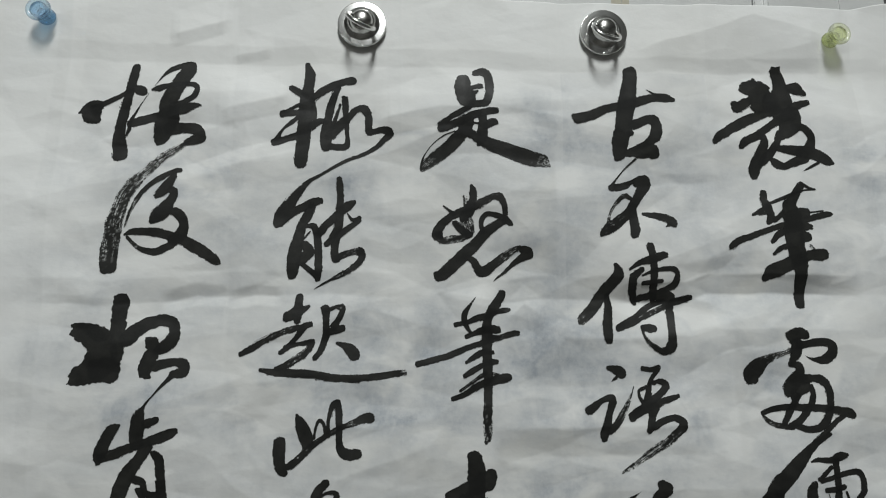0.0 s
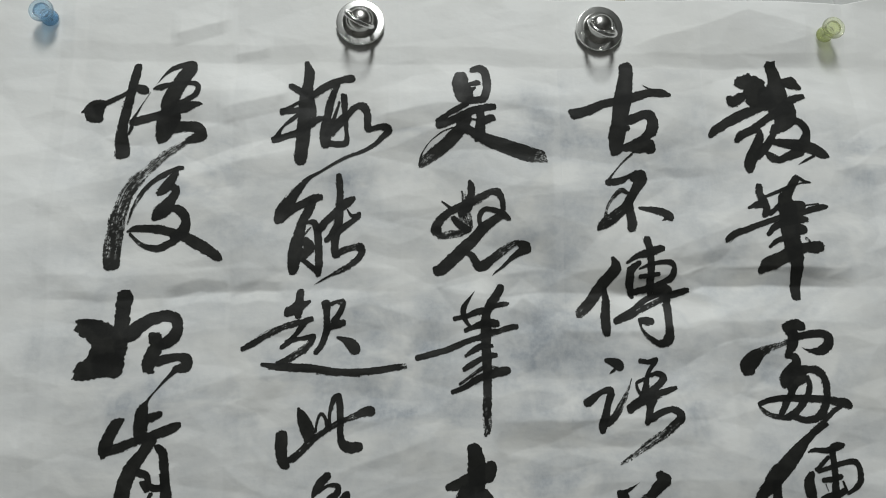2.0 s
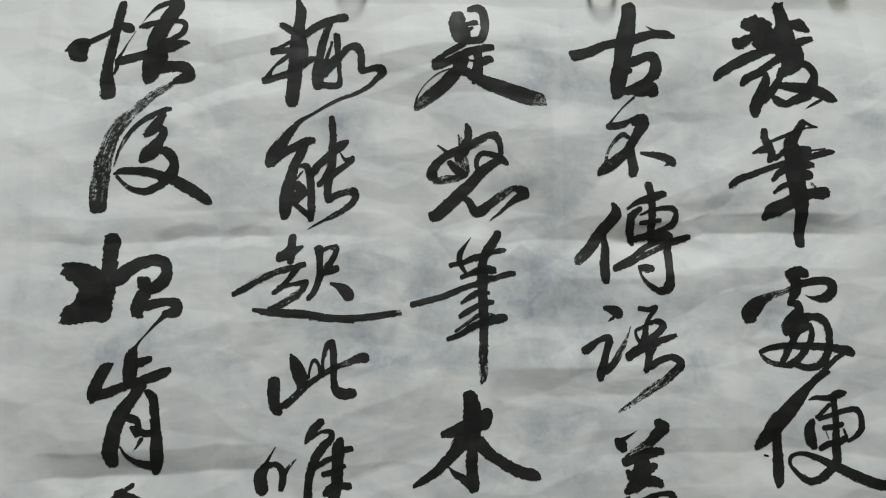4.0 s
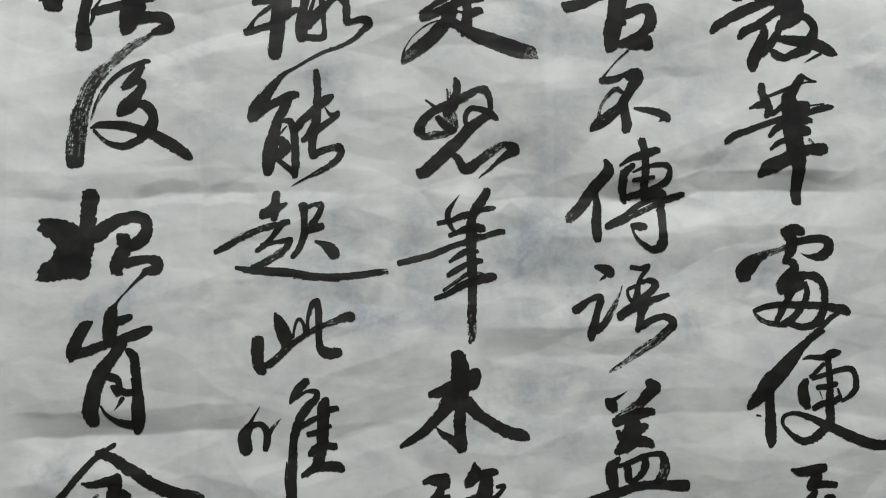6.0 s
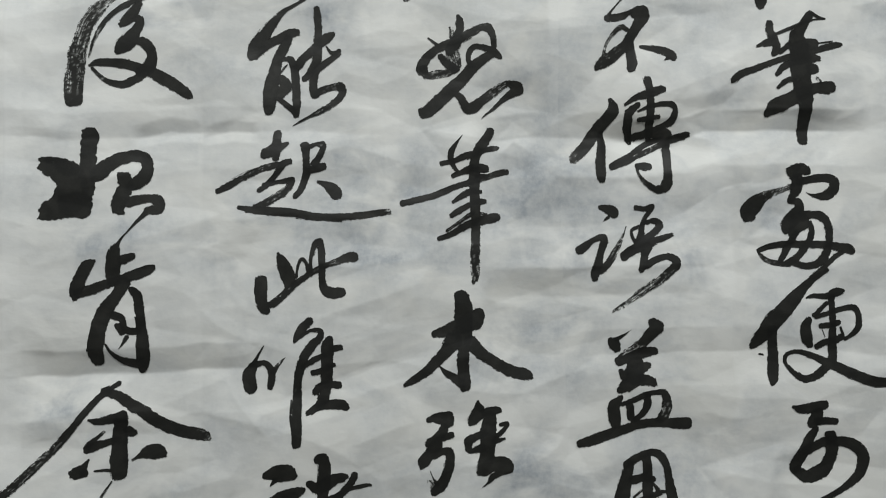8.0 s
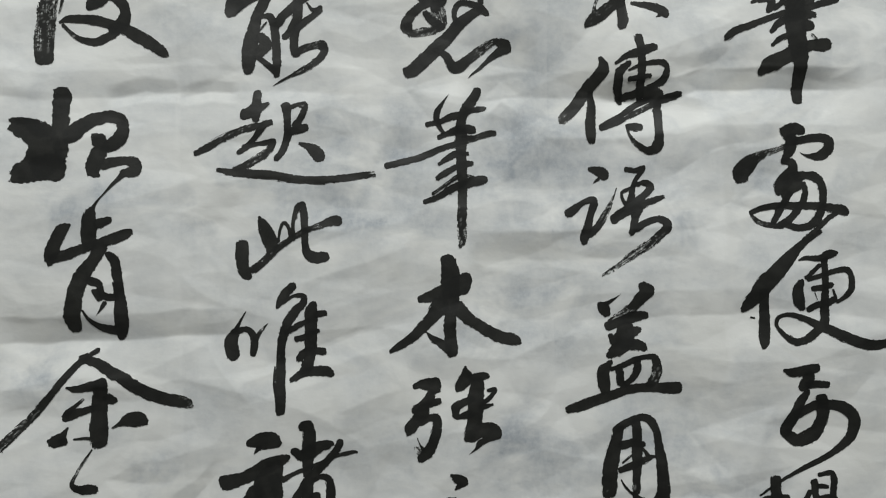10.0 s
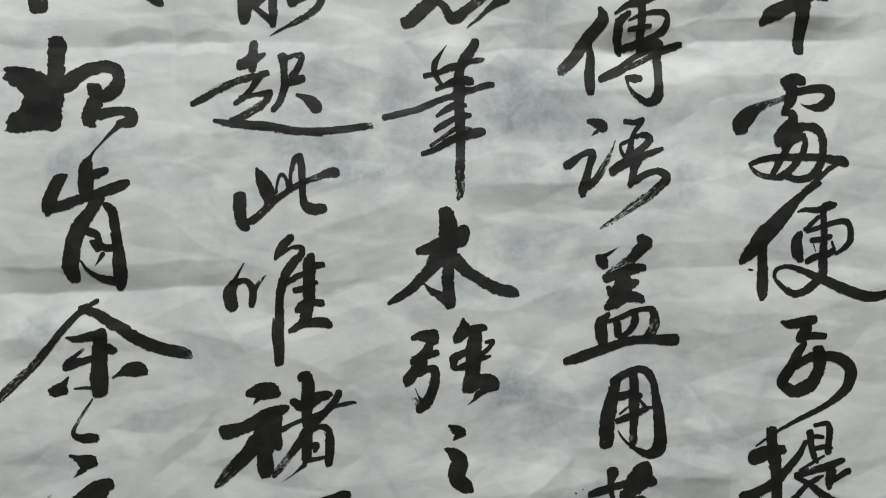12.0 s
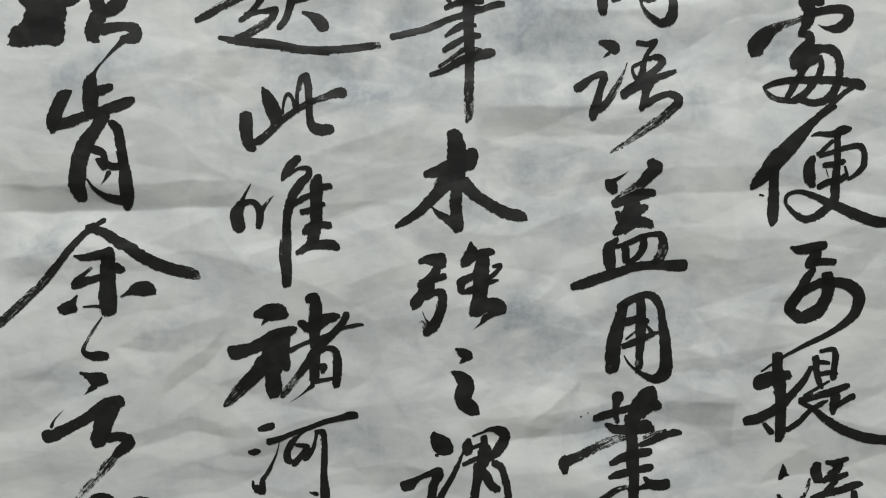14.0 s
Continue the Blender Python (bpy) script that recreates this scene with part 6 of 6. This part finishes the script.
def ti(b):
    b((-18.6, 18.2, 5.4), (-18.5, 13.5, 5.3), (-17.6, 5.3, 6.2), (-17.3, -3, 5.4), (-17.4, -11.1, 5.1), (-17.6, -18, 5.1), (-18, -21.4, 3.3))
    b((-27.4, 5.3, 5.6), (-25.5, 6.4, 7.7), (-19.2, 8.9, 5.9), (-14.2, 9.4, 4.6))
    b((-32.5, -12.3, 4.8), (-28.4, -11.3, 5.4), (-21.7, -8.1, 4.9), (-16, -3.5, 4.6), (-11.6, 0.9, 3.7), (-6.9, 6.5, 3.1), (-3.3, 13, 2.2))
    b((-24.6, -14, 2.2), (-21.4, -17.9, 2.9))
    b((-13.8, -16.3, 2.8), (-9, -12.8, 2.7), (-3.8, -7.3, 2.4), (1.7, -3.9, 2.4), (3.9, -2.9, 1.6))
    b((-1.2, 17.4, 3.7), (-0.8, 12.1, 3.3), (0.4, 6.4, 3), (1.7, 3.6, 1.6))
    b((1.3, 21, 2.1), (6.5, 21.8, 2.6), (7.7, 18.9, 3.2), (7.2, 13.5, 3.2), (6.7, 8.5, 3.2))
    b((1.2, 15.7, 2.4), (4.5, 15.4, 1.9))
    b((1.7, 10.1, 2.7), (5.5, 10.7, 2.7), (8.5, 10.2, 1.3))
    b((-7.4, -2.3, 3.2), (-0.8, -0.5, 3.6, 0.2), (6.5, 1.7, 4), (12.6, 4, 3.2), (13.8, 4.3, 2.2))
    b((-6.2, -0.1, 1.4), (-0.1, 3.6, 1.6), (4.7, 6.5, 1.4))
    b((8.1, -0.8, 4.9), (7.4, -5.5, 4.5), (7.2, -8.4, 2.7))
    b((9.5, -4.8, 2.9), (13.7, -2.2, 3.1), (16.1, -1, 3.4))
    b((-8.1, -3.3, 2.2), (-2.4, -6.5, 2.7), (2.7, -10.8, 3.5), (9.6, -15.6, 4.3), (17.5, -19.2, 4.8), (25, -21, 5.2), (32.6, -21.7, 4.7))


write("提", ti, 185, 1275)


def de(b):
    b((-17.5, 9.2, 0.8, -0.3), (-16.8, 5.4, 3.4, -0.3), (-18, 2.3, 2.3, -0.3))
    b((-16.9, 3.9, 3.2), (-14.3, 3.6, 1.1))
    b((-1.3, 8.2, 4.5), (-1.4, 5.1, 6), (-0.6, 2.2, 5.2))
    b((3.5, 10.1, 2.4), (7.4, 9.8, 3.7), (12.5, 11.5, 2.6))
    b((9.4, 8.5, 4.1), (5.9, 3.6, 3.9), (2.2, 1, 2.8))
    b((7.4, 2.2, 3.3), (12.4, 4.2, 2.6))
    b((7.4, 1.1, 2.8), (2.7, -3.7, 2.2))
    b((-4.4, 1.6, 1.4, 0.4), (-6.4, -3.8, 1.7, 0.5), (-10.1, -10.2, 2.1, 0.4))
    b((-19.3, -6.2, 1.9), (-17.2, -9.5, 2.7))
    b((-3.6, -7.2, 2.7), (2.7, -4.8, 3.3), (10.4, -3, 3.9), (16.9, -0.7, 3.5), (19.5, -0.5, 1.9))
    b((15.8, -4.7, 3.3), (14.9, -11.3, 4.3))


write("得", de, 187, 1232)


def ken(b):
    b((-7.6, 20.5, 1.2), (-10.6, 18.6, 4.8), (-13.4, 14, 5.2), (-15.2, 9.1, 5.7), (-16.4, 5.8, 4.8), (-16.7, 3.6, 2.6))
    b((-15.2, 5.5, 4.3), (-9.1, 7.4, 5.2, 0.1), (-3.2, 9.7, 4.4), (2.7, 11.4, 4.3), (8.7, 13.4, 5), (14.6, 15.7, 4.8), (17.3, 16.9, 2.9))
    b((4.8, 31.3, 0.7), (2.8, 28.3, 1.7), (1.3, 25.1, 4.8), (0.4, 20.2, 6.8), (-0.1, 15.3, 6.8), (-0.1, 11.6, 6.3))
    b((4.4, 20.7, 4.3), (8, 22.2, 3.4), (9, 22.7, 2.4))
    b((5, 10.4, 5.3, -0.2), (1.2, 4.3, 5.3, -0.2), (-3.2, -1.8, 6.4, -0.2), (-6.3, -9.1, 6.9, -0.2), (-7.5, -16.6, 7.4, -0.2), (-8.2, -22.9, 7.3, -0.2), (-7.8, -24.9, 5.8, -0.2))
    b((8.2, 6.8, 3.4), (10.4, 4.1, 4.6), (11.2, -1.8, 4.6), (11.7, -9.2, 4.6), (12.5, -16.8, 5.9), (12.5, -23, 6.4), (11.9, -28.1, 5.1), (11.3, -30.4, 3))
    b((0.1, -4.7, 3.9), (3.6, -6.2, 3.4), (4.6, -10.5, 2.9), (6.9, -12, 3.4), (10.4, -12.2, 3.4))
    b((2.2, -9.9, 3.5), (3.5, -12.5, 2.9))
    b((5.6, -14.7, 1.9), (3.7, -18, 1), (2.3, -19.9, 0.2))
    b((-3.3, -17.9, 1), (-0.8, -22.2, 1.9), (2.5, -25, 2.9), (7.1, -26.8, 4.2), (11.1, -27.3, 4.5))


write("肯", ken, -145.6, 1399.2)


def yu_me(b):
    b((-0.3, 22.5, 3), (-4, 20.5, 3), (-9, 14.6, 3.2), (-14.7, 7.7, 3.2), (-20.9, 0.3, 3.4, 0.2), (-28.4, -7.1, 3.6, 0.35), (-35.7, -14.4, 3.9, 0.35), (-43.5, -21.5, 3.8, 0.2))
    b((3.8, 26.2, 2.3), (1.1, 24.5, 2.3), (-2.7, 23, 3))
    b((-0.3, 22.2, 3.5, -0.3), (4.6, 20.6, 4, -0.3), (9.4, 17.2, 4.5, -0.3), (15.6, 13.3, 5, -0.3), (22.3, 8.5, 5.5, -0.3), (29.4, 4.8, 5.5, -0.3), (36.5, 2.4, 5.5, 0.1), (41.9, 1, 4.6, 0.3), (44.2, -0.4, 2.1, 0.4))
    b((-7.7, 10.5, 1.2), (-4.1, 9.7, 3.2), (2, 10.6, 4.5), (6.9, 11.2, 5))
    b((6.4, 11.2, 6, -0.35), (5.6, 5.9, 6.4, -0.35), (5.3, -1.7, 7.1, -0.35), (5.2, -8.1, 8.2, -0.35), (4.9, -13.5, 7.5, -0.35))
    b((9.2, 4.6, 4.9, -0.3), (11.4, 3.8, 3.4, -0.3))
    b((-1.4, 4.9, 1.2, 0.4), (-4.4, 2.4, 1.8, 0.3), (-7.5, -0.6, 3), (-8.7, -2.9, 3.5))
    b((-7, -1.9, 4.5), (-0.6, 0, 3.5), (4.3, 0.9, 3.5))
    b((-7.9, -7.3, 1), (-9.9, -10.3, 2.9), (-12.2, -12.7, 5.8), (-14.5, -13.3, 3.9))
    b((-9.9, -13.3, 3.9, -0.3))
    b((-5.2, -12.5, 1), (-1.6, -12.3, 1.5), (2, -12.4, 1.5))
    b((10.9, -8.3, 1, 0.3), (14.4, -6.5, 2.5, -0.4), (18.6, -5.1, 6.4, -0.4), (21.6, -5.2, 6.9, -0.4), (23.5, -5.8, 5, -0.4))
    b((1.9, -17.5, 0.7, 0.3), (-1, -22, 1.2, 0.5), (-3.4, -25.7, 1, 0.5))


write("余", yu_me, -148, 1337)


def yan(b):
    b((2.6, 39.3, 1.2, 0.5), (0.7, 35.6, 1.5, 0.3), (-0.2, 32.7, 2), (1.9, 30.5, 3.3), (5.4, 29.9, 4.6), (8, 29.7, 4.3))
    b((-1.9, 22.6, 1.5), (1, 21.1, 3.2), (4.4, 19.4, 6.5), (6.4, 19.3, 6))
    b((3.2, 16.1, 2.9), (0.9, 14.2, 1.5), (-1, 12.6, 0.2))
    b((-10.2, 6, 0.3), (-14.1, 1.9, 0.7), (-15.5, -1.3, 1.5))
    b((-17.6, -4.9, 4.9, -0.25), (-15.9, -5.8, 5.4, -0.25), (-11.2, -3.5, 5.4, -0.25), (-4.1, -0.2, 5, 0.1), (2.1, 3.3, 5.5, -0.25), (8.8, 7.7, 6.7, -0.25), (13.3, 8.6, 6.2, -0.25))
    b((10.7, 5.8, 7.1, -0.3), (7.7, 1.3, 8, -0.3), (6.2, -3.7, 7.9, -0.3), (4.6, -8.1, 6.9, -0.3), (4, -9.5, 4.4, -0.3))
    b((9.4, -7.4, 4.9), (14.1, -7.3, 4.5), (17.3, -9.5, 5.3), (16, -11.9, 5.5), (12.4, -14.8, 4.3), (10.5, -17.2, 3.5, 0.5), (7.3, -20.5, 3.9, 0.6), (3.4, -25.2, 2.9, 0.8), (-0.6, -29.3, 2.8, 0.9), (-4.6, -33.7, 2.8, 0.9), (-7.9, -38.7, 2.2, 0.9))


write("言", yan, -154, 1272)


def ye(b):
    b((-13.5, -1.2, 3.5), (-10.4, 1.8, 3.7), (-7.2, 2.1, 3.8), (-4.1, 0.5, 3.8), (-2.1, -2.6, 3.1))
    b((1.8, -1.7, 0.8), (7.8, 0.3, 1.5, 0.3), (13.5, -1.7, 2.4))


write("也", ye, -142, 1235)
